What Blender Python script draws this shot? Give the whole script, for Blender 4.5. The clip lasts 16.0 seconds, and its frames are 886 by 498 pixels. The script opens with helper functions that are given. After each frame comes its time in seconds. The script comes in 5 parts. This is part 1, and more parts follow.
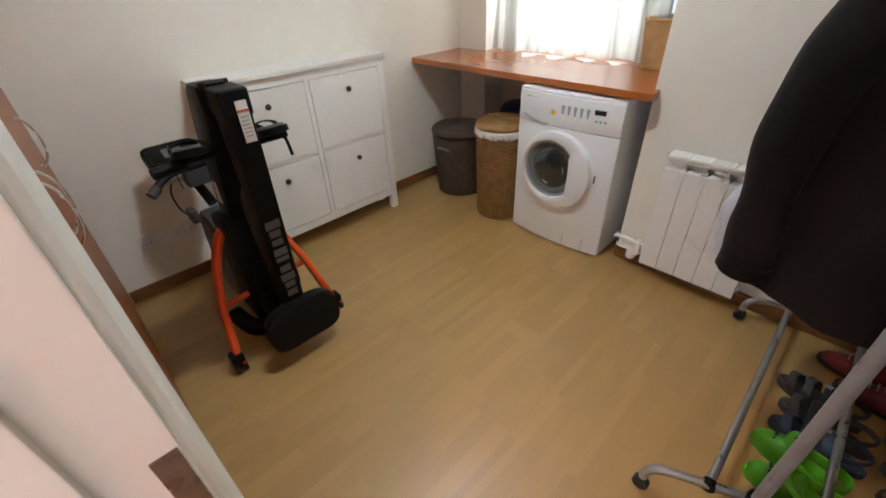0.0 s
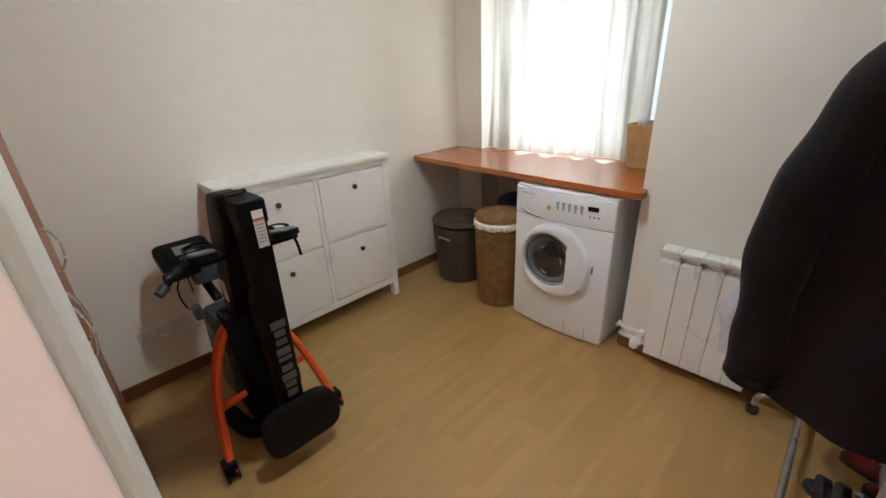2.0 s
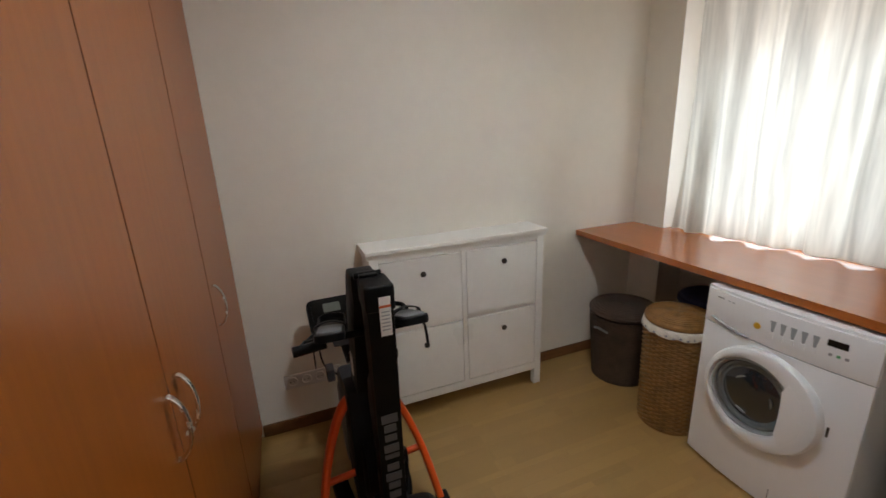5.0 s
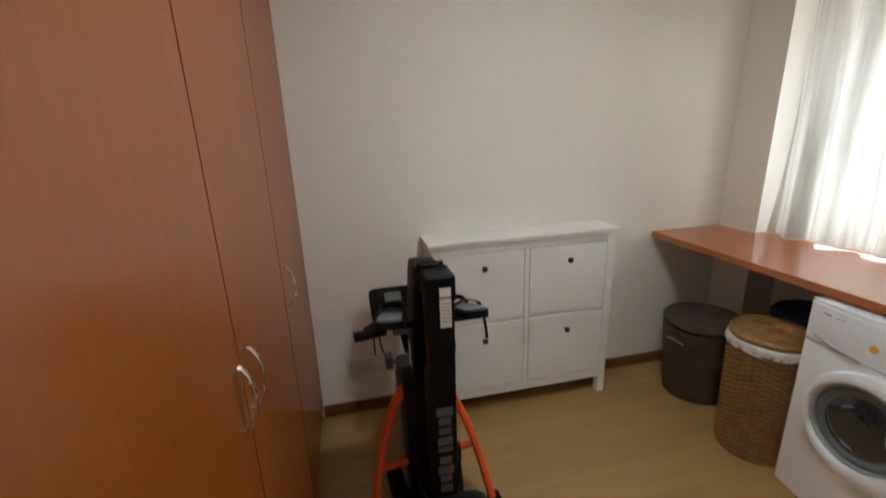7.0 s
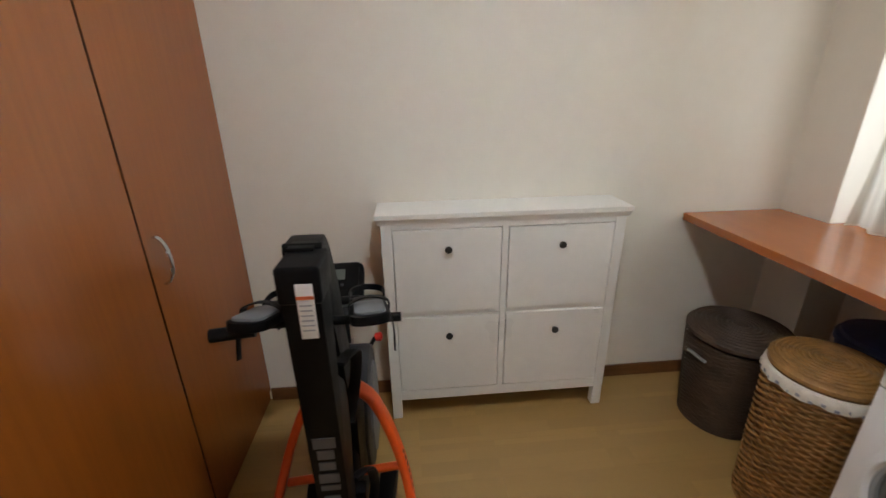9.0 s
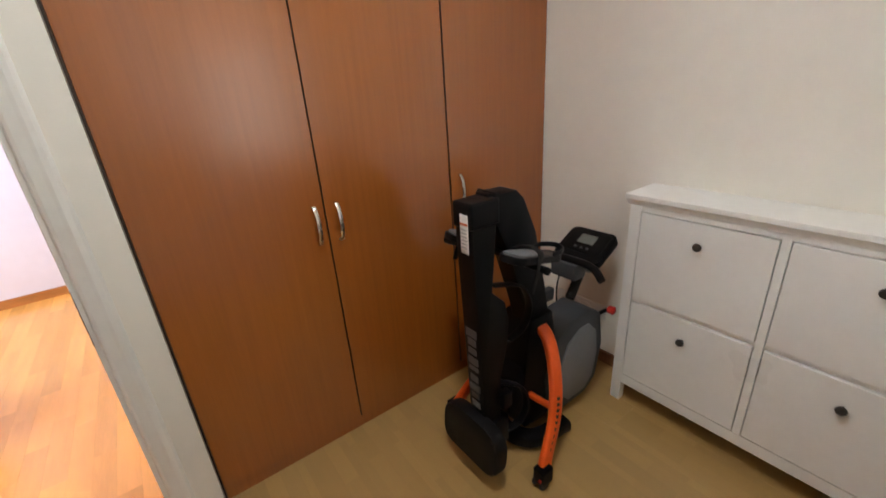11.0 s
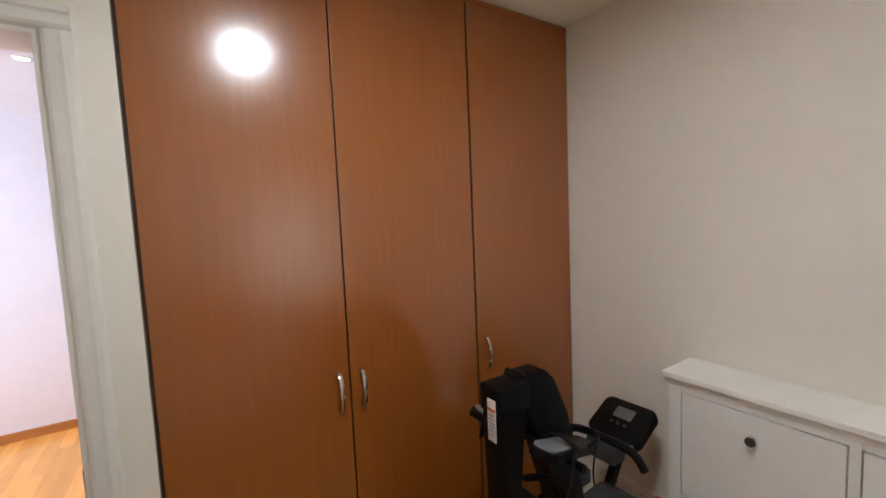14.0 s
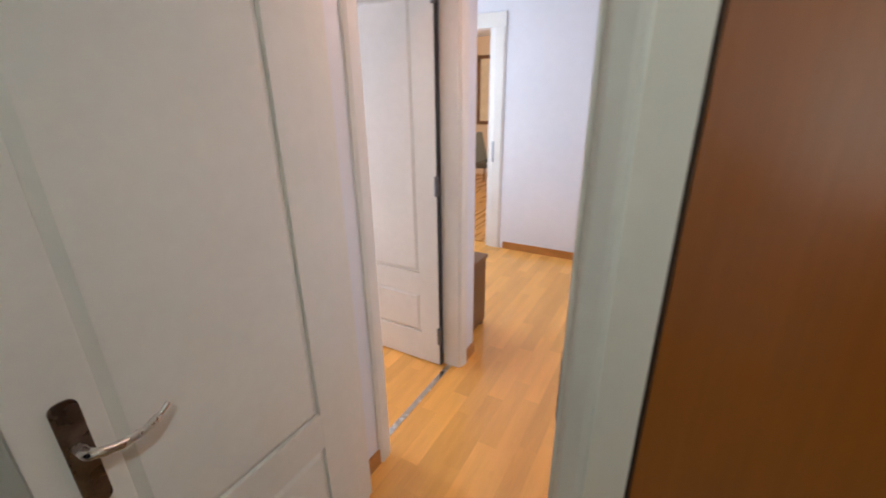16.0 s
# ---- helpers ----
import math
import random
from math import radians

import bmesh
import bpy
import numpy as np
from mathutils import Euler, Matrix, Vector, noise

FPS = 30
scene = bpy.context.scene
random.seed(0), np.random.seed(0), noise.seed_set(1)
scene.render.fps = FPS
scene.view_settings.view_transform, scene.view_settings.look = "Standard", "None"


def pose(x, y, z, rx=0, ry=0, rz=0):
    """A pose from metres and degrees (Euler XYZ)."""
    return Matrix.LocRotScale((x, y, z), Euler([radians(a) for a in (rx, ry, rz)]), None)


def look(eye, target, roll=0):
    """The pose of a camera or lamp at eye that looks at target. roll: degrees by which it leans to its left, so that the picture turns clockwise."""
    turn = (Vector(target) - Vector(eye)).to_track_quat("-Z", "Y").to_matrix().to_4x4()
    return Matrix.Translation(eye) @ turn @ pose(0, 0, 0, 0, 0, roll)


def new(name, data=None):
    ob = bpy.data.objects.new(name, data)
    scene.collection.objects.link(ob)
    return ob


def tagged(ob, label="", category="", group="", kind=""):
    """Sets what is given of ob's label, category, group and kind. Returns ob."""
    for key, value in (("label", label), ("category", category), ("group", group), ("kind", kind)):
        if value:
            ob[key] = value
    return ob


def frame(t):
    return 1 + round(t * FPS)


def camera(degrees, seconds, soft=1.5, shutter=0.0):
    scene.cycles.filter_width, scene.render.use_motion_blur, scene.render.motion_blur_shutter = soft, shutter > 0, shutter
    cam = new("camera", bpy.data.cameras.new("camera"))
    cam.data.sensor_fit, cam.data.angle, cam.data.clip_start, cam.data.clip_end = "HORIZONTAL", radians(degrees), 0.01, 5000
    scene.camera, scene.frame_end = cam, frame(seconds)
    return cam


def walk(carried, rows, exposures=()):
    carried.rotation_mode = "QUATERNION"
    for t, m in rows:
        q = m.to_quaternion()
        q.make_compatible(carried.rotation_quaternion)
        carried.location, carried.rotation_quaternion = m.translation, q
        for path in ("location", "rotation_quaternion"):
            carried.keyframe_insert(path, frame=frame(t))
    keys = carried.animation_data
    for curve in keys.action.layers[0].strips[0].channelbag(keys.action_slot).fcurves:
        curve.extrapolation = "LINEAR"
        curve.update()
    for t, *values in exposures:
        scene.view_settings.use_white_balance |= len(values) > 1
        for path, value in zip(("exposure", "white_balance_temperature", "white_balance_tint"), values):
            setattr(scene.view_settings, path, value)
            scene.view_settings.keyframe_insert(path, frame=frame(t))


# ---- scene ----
cam = camera(94.8, 16.0, shutter=0.4)
PATH = [
    (0, (-1.074, -2.359, 1.396), (0.057, -1.15, 0.274), -2.6),
    (0.5, (-1.065, -2.372, 1.447), (0.137, -1.131, 0.44), -2.8),
    (1, (-1.075, -2.349, 1.476), (0.185, -1.087, 0.572), -2.6),
    (1.5, (-1.077, -2.343, 1.478), (0.193, -1.051, 0.63), -2.7),
    (2, (-1.081, -2.332, 1.484), (0.196, -1.016, 0.686), -2.6),
    (2.5, (-1.047, -2.333, 1.495), (0.242, -1.005, 0.737), -2.3),
    (3, (-1.007, -2.284, 1.503), (0.497, -1.173, 0.794), -0.8),
    (3.5, (-0.948, -2.248, 1.518), (0.538, -1.051, 0.916), -1.0),
    (4, (-0.865, -2.184, 1.542), (0.329, -0.697, 0.939), -0.6),
    (4.5, (-0.834, -2.166, 1.549), (0.042, -0.455, 0.997), -1.9),
    (4.7, (-0.867, -2.147, 1.565), (-0.074, -0.39, 1.033), -2.2),
    (6.8, (-0.867, -2.119, 1.519), (-0.439, -0.263, 0.906), -2.1),
    (7, (-0.866, -2.111, 1.539), (-0.458, -0.23, 0.997), -2.1),
    (7.5, (-0.882, -2.097, 1.598), (-0.504, -0.151, 1.329), -3.0),
    (8, (-0.805, -2.108, 1.578), (-0.476, -0.156, 1.293), -2.0),
    (8.2, (-0.745, -2.052, 1.546), (-0.354, -0.137, 1.124), -2.3),
    (10.3, (0.213, -1.606, 1.426), (-0.862, -0.161, 0.558), -2.5),
    (10.5, (0.272, -1.664, 1.438), (-1.02, -0.413, 0.563), -3.6),
    (11, (0.318, -1.752, 1.474), (-1.19, -0.673, 0.724), -4.0),
    (11.5, (0.329, -1.756, 1.58), (-1.253, -0.623, 1.12), -2.7),
    (12, (0.339, -1.777, 1.643), (-1.29, -0.628, 1.493), -2.0),
    (12.5, (0.34, -1.8, 1.708), (-1.268, -0.61, 1.729), -2.0),
    (13, (0.335, -1.8, 1.709), (-1.279, -0.62, 1.746), -2.1),
    (13.5, (0.316, -1.773, 1.675), (-1.324, -0.629, 1.642), -2.4),
    (14, (0.296, -1.736, 1.647), (-1.377, -0.651, 1.485), -2.5),
    (14.5, (0.18, -1.727, 1.593), (-1.58, -0.831, 1.284), -1.6),
    (15, (0.003, -1.765, 1.547), (-1.912, -1.337, 1.163), -1.7),
    (15.5, (-0.19, -1.796, 1.521), (-2.071, -2.152, 0.943), -1.3),
    (15.8, (-0.31, -1.822, 1.505), (-2.027, -2.605, 0.842), -0.8),
    (16, (-0.367, -1.854, 1.513), (-1.993, -2.786, 0.815), -0.8),
]
walk(cam, [(t, look(eye, target, roll)) for t, eye, target, roll in PATH],
     [(0, 0.54, 6600, 16), (1.5, 0.42, 6640, 16), (3, 0.30, 6750, 17), (4, -0.04, 6800, 19),
      (4.7, -0.09, 6850, 19), (6.8, 0.02, 6850, 18), (8.2, 0.0, 6850, 18), (10.3, 0.56, 7000, 20),
      (11, 0.34, 7050, 21), (12, 0.14, 7000, 21), (13, 0.08, 7000, 21), (14, 0.06, 7050, 22), (14.5, -0.02, 7050, 22), (15, -0.34, 6900, 21), (16, -0.44, 6800, 12)])

# ---- world and lights ----
world = bpy.data.worlds.new("world")
scene.world = world
world.use_nodes = True
wn = world.node_tree
sky = wn.nodes.new("ShaderNodeTexSky")
sky.sky_type, sky.sun_disc = "NISHITA", False
sky.sun_elevation, sky.sun_rotation = radians(40), radians(200)
wn.links.new(sky.outputs[0], wn.nodes["Background"].inputs[0])
wn.nodes["Background"].inputs[1].default_value = 0.1


def area(name, m, sx, sy, watts, colour, spread=180):
    d = bpy.data.lights.new(name, "AREA")
    d.shape, d.size, d.size_y, d.energy, d.color = "RECTANGLE", sx, sy, watts, colour
    d.spread = radians(spread)
    ob = new(name, d)
    ob.matrix_basis = m
    return ob


LAMP = (-0.13, -1.36)
area("window_daylight", look((1.60, -0.83, 1.42), (0, -0.83, 1.42)), 0.78, 0.94, 8.8, (0.80, 0.93, 0.99))
area("window_daylight", look((1.60, -0.83, 2.10), (0, -0.83, 2.10)), 0.86, 0.48, 1.6, (1.0, 0.92, 0.84))
# the next three lamps are added, for daylight from windows out of view
area("hall_fill_daylight", look((-3.2, -4.36, 1.5), (-3.2, -2.0, 1.4)), 1.3, 1.5, 43, (0.68, 0.80, 1.0))
area("side_room_fill_daylight", look((-1.8, -5.4, 1.5), (-1.9, -3.0, 1.3)), 0.9, 1.3, 45, (0.82, 0.86, 1.0))
area("far_room_fill_daylight", look((-6.4, -2.15, 1.6), (-6.4, -4.0, 1.2)), 1.6, 1.4, 150, (0.95, 0.95, 1.0))
for sx, watts in ((-1.75, 34), (-2.77, 10)):
    d = bpy.data.lights.new("hall_spot_light", "SPOT")
    d.energy, d.spot_size, d.spot_blend, d.color, d.shadow_soft_size = watts, radians(110), 0.6, (1.0, 0.56, 0.42), 0.03
    ob = new("hall_spot_light", d)
    ob.matrix_basis = look((sx, -2.35, 2.53), (sx, -2.35, 0))


# ---- materials ----
def mat(name, colour, rough=0.6, metal=0.0, var=0.06, scale=6.0, stretch=(1, 1, 1), bump=0.0, bscale=80.0, rand=0.0, spec=0.5, coat=0.0,
        trans=0.0, emit=None, rvar=0.08):
    """Principled colour with variation at two scales, an optional grain direction, fine relief and a tint per piece."""
    m = bpy.data.materials.new(name)
    m.use_nodes = True
    nt = m.node_tree
    N, L = nt.nodes, nt.links
    b = N["Principled BSDF"]
    tc, mp = N.new("ShaderNodeTexCoord"), N.new("ShaderNodeMapping")
    mp.inputs["Scale"].default_value = stretch
    L.new(tc.outputs["Object"], mp.inputs[0])
    vec = mp.outputs[0]
    info = N.new("ShaderNodeObjectInfo")
    if rand:
        add = N.new("ShaderNodeVectorMath")
        comb = N.new("ShaderNodeVectorMath")
        comb.operation = "SCALE"
        comb.inputs[0].default_value = (17.0, 29.0, 11.0)
        L.new(info.outputs["Random"], comb.inputs["Scale"])
        L.new(vec, add.inputs[0])
        L.new(comb.outputs[0], add.inputs[1])
        vec = add.outputs[0]
    n1, n2 = N.new("ShaderNodeTexNoise"), N.new("ShaderNodeTexNoise")
    for n, s, dt in ((n1, scale, 3), (n2, scale * 9, 5)):
        n.inputs["Scale"].default_value, n.inputs["Detail"].default_value = s, dt
        L.new(vec, n.inputs["Vector"])
    mix = N.new("ShaderNodeMath")
    mix.operation = "MULTIPLY_ADD"
    mix.inputs[1].default_value = 0.5
    L.new(n2.outputs[0], mix.inputs[0])
    L.new(n1.outputs[0], mix.inputs[2])
    last = mix.outputs[0]
    if rand:
        r = N.new("ShaderNodeMath")
        r.operation = "MULTIPLY_ADD"
        r.inputs[1].default_value = rand
        L.new(info.outputs["Random"], r.inputs[0])
        L.new(last, r.inputs[2])
        last = r.outputs[0]
    ramp = N.new("ShaderNodeMapRange")
    ramp.inputs["From Min"].default_value, ramp.inputs["From Max"].default_value = 0.45, 1.05 + rand
    ramp.inputs["To Min"].default_value, ramp.inputs["To Max"].default_value = 1 - var * 2, 1 + var * 2
    L.new(last, ramp.inputs[0])
    tint = N.new("ShaderNodeVectorMath")
    tint.operation = "SCALE"
    tint.inputs[0].default_value = colour
    L.new(ramp.outputs[0], tint.inputs["Scale"])
    L.new(tint.outputs[0], b.inputs["Base Color"])
    rr = N.new("ShaderNodeMapRange")
    rr.inputs["From Min"].default_value, rr.inputs["From Max"].default_value = 0.3, 0.7
    rr.inputs["To Min"].default_value, rr.inputs["To Max"].default_value = max(0.02, rough - rvar), min(1, rough + rvar)
    L.new(n1.outputs[0], rr.inputs[0])
    L.new(rr.outputs[0], b.inputs["Roughness"])
    b.inputs["Metallic"].default_value = metal
    b.inputs["Specular IOR Level"].default_value = spec
    b.inputs["Coat Weight"].default_value = coat
    b.inputs["Coat Roughness"].default_value = 0.24
    b.inputs["Transmission Weight"].default_value = trans
    if bump:
        nb, bp = N.new("ShaderNodeTexNoise"), N.new("ShaderNodeBump")
        nb.inputs["Scale"].default_value, nb.inputs["Detail"].default_value = bscale, 4
        L.new(vec, nb.inputs["Vector"])
        bp.inputs["Strength"].default_value, bp.inputs["Distance"].default_value = bump, 0.004
        L.new(nb.outputs[0], bp.inputs["Height"])
        L.new(bp.outputs[0], b.inputs["Normal"])
    if emit:
        b.inputs["Emission Color"].default_value = (*emit[:3], 1)
        b.inputs["Emission Strength"].default_value = emit[3]
    return m


WALL = mat("wall_paint", (0.84, 0.80, 0.71), 0.75, var=0.02, scale=1.5, bump=0.12, bscale=160)
CEIL = mat("ceiling_paint", (0.85, 0.81, 0.72), 0.85, var=0.02, scale=1.5, bump=0.1, bscale=140)
HALLWALL = mat("hall_wall_paint", (0.79, 0.80, 0.83), 0.75, var=0.02, scale=1.5, bump=0.1, bscale=160)
LAMINATE = mat("oak_laminate", (0.435, 0.262, 0.086), 0.40, var=0.022, scale=6, stretch=(0.6, 2.5, 1), bump=0.012, bscale=60, rand=0.10, spec=0.8)


def strips(m, length, width, amount):
    """Narrow printed strips along x, each with a slightly different tone."""
    N, L = m.node_tree.nodes, m.node_tree.links
    b = N["Principled BSDF"]
    old = b.inputs["Base Color"].links[0].from_socket
    tc, br, info = N.new("ShaderNodeTexCoord"), N.new("ShaderNodeTexBrick"), N.new("ShaderNodeObjectInfo")
    off, add = N.new("ShaderNodeVectorMath"), N.new("ShaderNodeVectorMath")
    off.operation = "SCALE"
    off.inputs[0].default_value = (7.3, 0, 0)
    L.new(info.outputs["Random"], off.inputs["Scale"])
    L.new(tc.outputs["Object"], add.inputs[0])
    L.new(off.outputs[0], add.inputs[1])
    L.new(add.outputs[0], br.inputs["Vector"])
    br.offset, br.offset_frequency, br.squash = 0.37, 2, 1.0
    for name, value in (("Scale", 1.0), ("Mortar Size", 0.0012), ("Mortar Smooth", 0.1), ("Brick Width", length), ("Row Height", width)):
        br.inputs[name].default_value = value
    lo, hi = 1 - amount, 1 + amount
    br.inputs["Color1"].default_value, br.inputs["Color2"].default_value = (lo, lo, lo, 1), (hi, hi, hi, 1)
    br.inputs["Mortar"].default_value = (0.96, 0.95, 0.94, 1)
    mul = N.new("ShaderNodeVectorMath")
    mul.operation = "MULTIPLY"
    L.new(old, mul.inputs[0])
    L.new(br.outputs["Color"], mul.inputs[1])
    L.new(mul.outputs[0], b.inputs["Base Color"])


strips(LAMINATE, 0.33, 0.064, 0.075)
PARQUET = mat("parquet_oak", (0.84, 0.42, 0.105), 0.17, var=0.11, scale=3, stretch=(0.6, 6, 1), bump=0.02, bscale=60, rand=0.8, spec=0.6)
CHERRY = mat("cherry_veneer", (0.335, 0.091, 0.0095), 0.5, var=0.05, scale=6.0, stretch=(1, 9, 0.35), bump=0.05, bscale=45, spec=0.3, rvar=0.0, coat=0.46)
for key, value in (("Coat IOR", 2.5), ("Coat Roughness", 0.20)):
    CHERRY.node_tree.nodes["Principled BSDF"].inputs[key].default_value = value
CHERRY.node_tree.nodes["Principled BSDF"].inputs["Coat Tint"].default_value = (1.0, 0.97, 0.93, 1)
CHERRYTOP = mat("cherry_worktop", (0.44, 0.132, 0.033), 0.2, var=0.03, scale=3, stretch=(4, 0.6, 1), bump=0.006, bscale=40, spec=0.8, rvar=0.02)
GAPSHADE = mat("painted_gap_shade", (0.04, 0.018, 0.008), 0.7)
SKIRT = mat("walnut_skirting", (0.20, 0.085, 0.03), 0.4, var=0.15, scale=4, stretch=(1, 1, 8))
SKIRT2 = mat("oak_skirting", (0.48, 0.20, 0.05), 0.4, var=0.12, scale=4, stretch=(1, 1, 8))
WHITELAC = mat("white_lacquer", (0.87, 0.86, 0.82), 0.34, var=0.02, scale=3, bump=0.03, bscale=40)
DOORWHITE = mat("door_paint", (0.79, 0.77, 0.71), 0.38, var=0.025, scale=3, bump=0.05, bscale=60)
ENAMEL = mat("white_enamel", (0.87, 0.89, 0.905), 0.28, var=0.004, scale=1, rvar=0.0)
RADWHITE = mat("radiator_enamel", (0.87, 0.855, 0.82), 0.33, var=0.02, scale=5)
PLASTIC = mat("white_plastic", (0.8, 0.79, 0.76), 0.4, var=0.02)
GREYPL = mat("grey_plastic", (0.05, 0.053, 0.058), 0.45, spec=0.22, var=0.06, bump=0.1, bscale=300)
LIGHTGREY = mat("light_grey_plastic", (0.34, 0.37, 0.39), 0.36, var=0.05)
BLACKPL = mat("black_plastic", (0.0042, 0.0042, 0.005), 0.45, spec=0.14, var=0.15, scale=10, bump=0.1, bscale=400)
BLACKMET = mat("black_powder_coat", (0.004, 0.0038, 0.0038), 0.45, spec=0.14, var=0.15, scale=8, bump=0.05, bscale=500)
BLACKVIN = mat("black_vinyl", (0.006, 0.0056, 0.006), 0.52, spec=0.18, var=0.2, scale=12, bump=0.25, bscale=220)
ORANGE = mat("orange_powder_coat", (0.83, 0.10, 0.012), 0.4, var=0.06, scale=8, bump=0.05, bscale=300)
REDPL = mat("red_plastic", (0.6, 0.03, 0.02), 0.4, var=0.06)
LABELW = mat("label_white", (0.72, 0.72, 0.70), 0.5, var=0.05)
LOGO = mat("logo_grey", (0.085, 0.085, 0.088), 0.5, var=0.05)
KNOB = mat("dark_bronze", (0.055, 0.05, 0.045), 0.4, metal=0.6, var=0.2, scale=30)
CHROME = mat("brushed_steel", (0.72, 0.71, 0.69), 0.24, metal=1.0, var=0.05, scale=30)
GALV = mat("grey_steel_tube", (0.42, 0.43, 0.44), 0.33, metal=0.85, var=0.1, scale=20)
WHITETUBE = mat("grey_white_tube", (0.23, 0.23, 0.235), 0.35, var=0.08, scale=20)
HINGE = mat("dull_steel_hinge", (0.17, 0.17, 0.175), 0.45, metal=0.7, var=0.1, scale=20)
EDGESHADE = mat("door_edge_shade", (0.11, 0.030, 0.006), 0.5, var=0.1, scale=8)
BRONZE = mat("antique_plate", (0.16, 0.12, 0.10), 0.3, metal=0.85, var=0.15, scale=25)
WICKER = mat("honey_wicker", (0.31, 0.160, 0.050), 0.45, var=0.22, scale=22, bump=0.12, bscale=180)
WICKER2 = mat("pale_wicker", (0.56, 0.33, 0.13), 0.5, var=0.1, scale=16, bump=0.2, bscale=180)
DARKWICK = mat("dark_brown_weave", (0.078, 0.051, 0.036), 0.5, var=0.25, scale=14, bump=0.2, bscale=180)
LINEN = mat("cream_linen", (0.74, 0.70, 0.62), 0.85, var=0.06, scale=20, bump=0.2, bscale=250)
CHECK = mat("blue_check_print", (0.30, 0.31, 0.36), 0.8, var=0.1)
BLUEBAG = mat("navy_fabric", (0.02, 0.03, 0.10), 0.7, var=0.2, scale=10, bump=0.2, bscale=200)
JACKET = mat("black_softshell", (0.0085, 0.0068, 0.0068), 0.75, var=0.3, scale=7, bump=0.8, bscale=14, spec=0.13)
JACKET.node_tree.nodes["Principled BSDF"].inputs["Sheen Weight"].default_value = 0.06
JACKET.node_tree.nodes["Principled BSDF"].inputs["Sheen Roughness"].default_value = 0.4
SHIRT = mat("pale_shirt", (0.48, 0.50, 0.56), 0.8, var=0.05, scale=9, bump=0.3, bscale=60)
GREENEVA = mat("green_foam", (0.11, 0.44, 0.02), 0.5, var=0.08, scale=12)
GREYSHOE = mat("grey_shoe", (0.055, 0.055, 0.058), 0.6, var=0.3, scale=18, bump=0.2, bscale=120)
BLUESHOE = mat("blue_shoe", (0.035, 0.055, 0.09), 0.6, var=0.3, scale=18, bump=0.2, bscale=120)
BLACKSHOE = mat("dark_shoe", (0.03, 0.027, 0.026), 0.55, var=0.3, scale=18)
REDSHOE = mat("red_shoe", (0.18, 0.015, 0.013), 0.55, var=0.2, scale=18)
BROWNSHOE = mat("brown_leather", (0.10, 0.05, 0.025), 0.5, var=0.3, scale=14)
RUBBER = mat("black_rubber", (0.02, 0.02, 0.02), 0.6, var=0.1)
LAMPGLASS = mat("lamp_glass", (0.9, 0.95, 1.0), 0.3, emit=(0.79, 0.935, 0.985, 240))
SPOTGLOW = mat("spot_glow", (1, 0.95, 0.9), 0.3, emit=(1.0, 0.9, 0.75, 14))
OUTSIDE = mat("facade_glow", (0.5, 0.5, 0.5), 0.9, var=0.02, scale=0.3, emit=(0.80, 0.93, 1.0, 0.75))
COVERGREY = mat("dark_grey_cover", (0.15, 0.155, 0.165), 0.42, var=0.06, bump=0.08, bscale=300)
PEDALGREY = mat("mid_grey_rubber", (0.17, 0.18, 0.19), 0.45, var=0.06)
SCREEN = mat("lcd_grey", (0.16, 0.18, 0.16), 0.25, var=0.05)
DISPLAY = mat("dark_display", (0.01, 0.01, 0.012), 0.15)
YELLOW = mat("yellow_label", (0.75, 0.42, 0.02), 0.5)
GREYPRINT = mat("grey_print", (0.3, 0.31, 0.33), 0.5)
REDPRINT = mat("orange_print", (0.6, 0.12, 0.03), 0.5)
DARKPRINT = mat("dark_print", (0.02, 0.015, 0.012), 0.5)
PALEFLOOR = mat("far_floor_oak", (0.5, 0.24, 0.07), 0.3, var=0.12, scale=3, stretch=(0.6, 6, 1))
MIRROR = mat("mirror_glass", (0.75, 0.75, 0.72), 0.03, metal=1.0)
CHAIRFAB = mat("olive_fabric", (0.10, 0.09, 0.06), 0.8, var=0.15, scale=20)
WALNUT = mat("walnut_wood", (0.17, 0.08, 0.035), 0.45, var=0.15, scale=5)


def glassy(name, colour, rough, weight):
    m = mat(name, colour, rough, trans=weight)
    m.node_tree.nodes["Principled BSDF"].inputs["IOR"].default_value = 1.45
    return m


GLASS = glassy("clear_glass", (0.9, 0.95, 0.95), 0.02, 1.0)
BOWLRIM = mat("grey_glass_rim", (0.13, 0.155, 0.165), 0.12, var=0.1, scale=10, spec=0.8)
SMOKED = mat("smoked_door_glass", (0.022, 0.027, 0.031), 0.06, var=0.15, scale=6, spec=1.0)


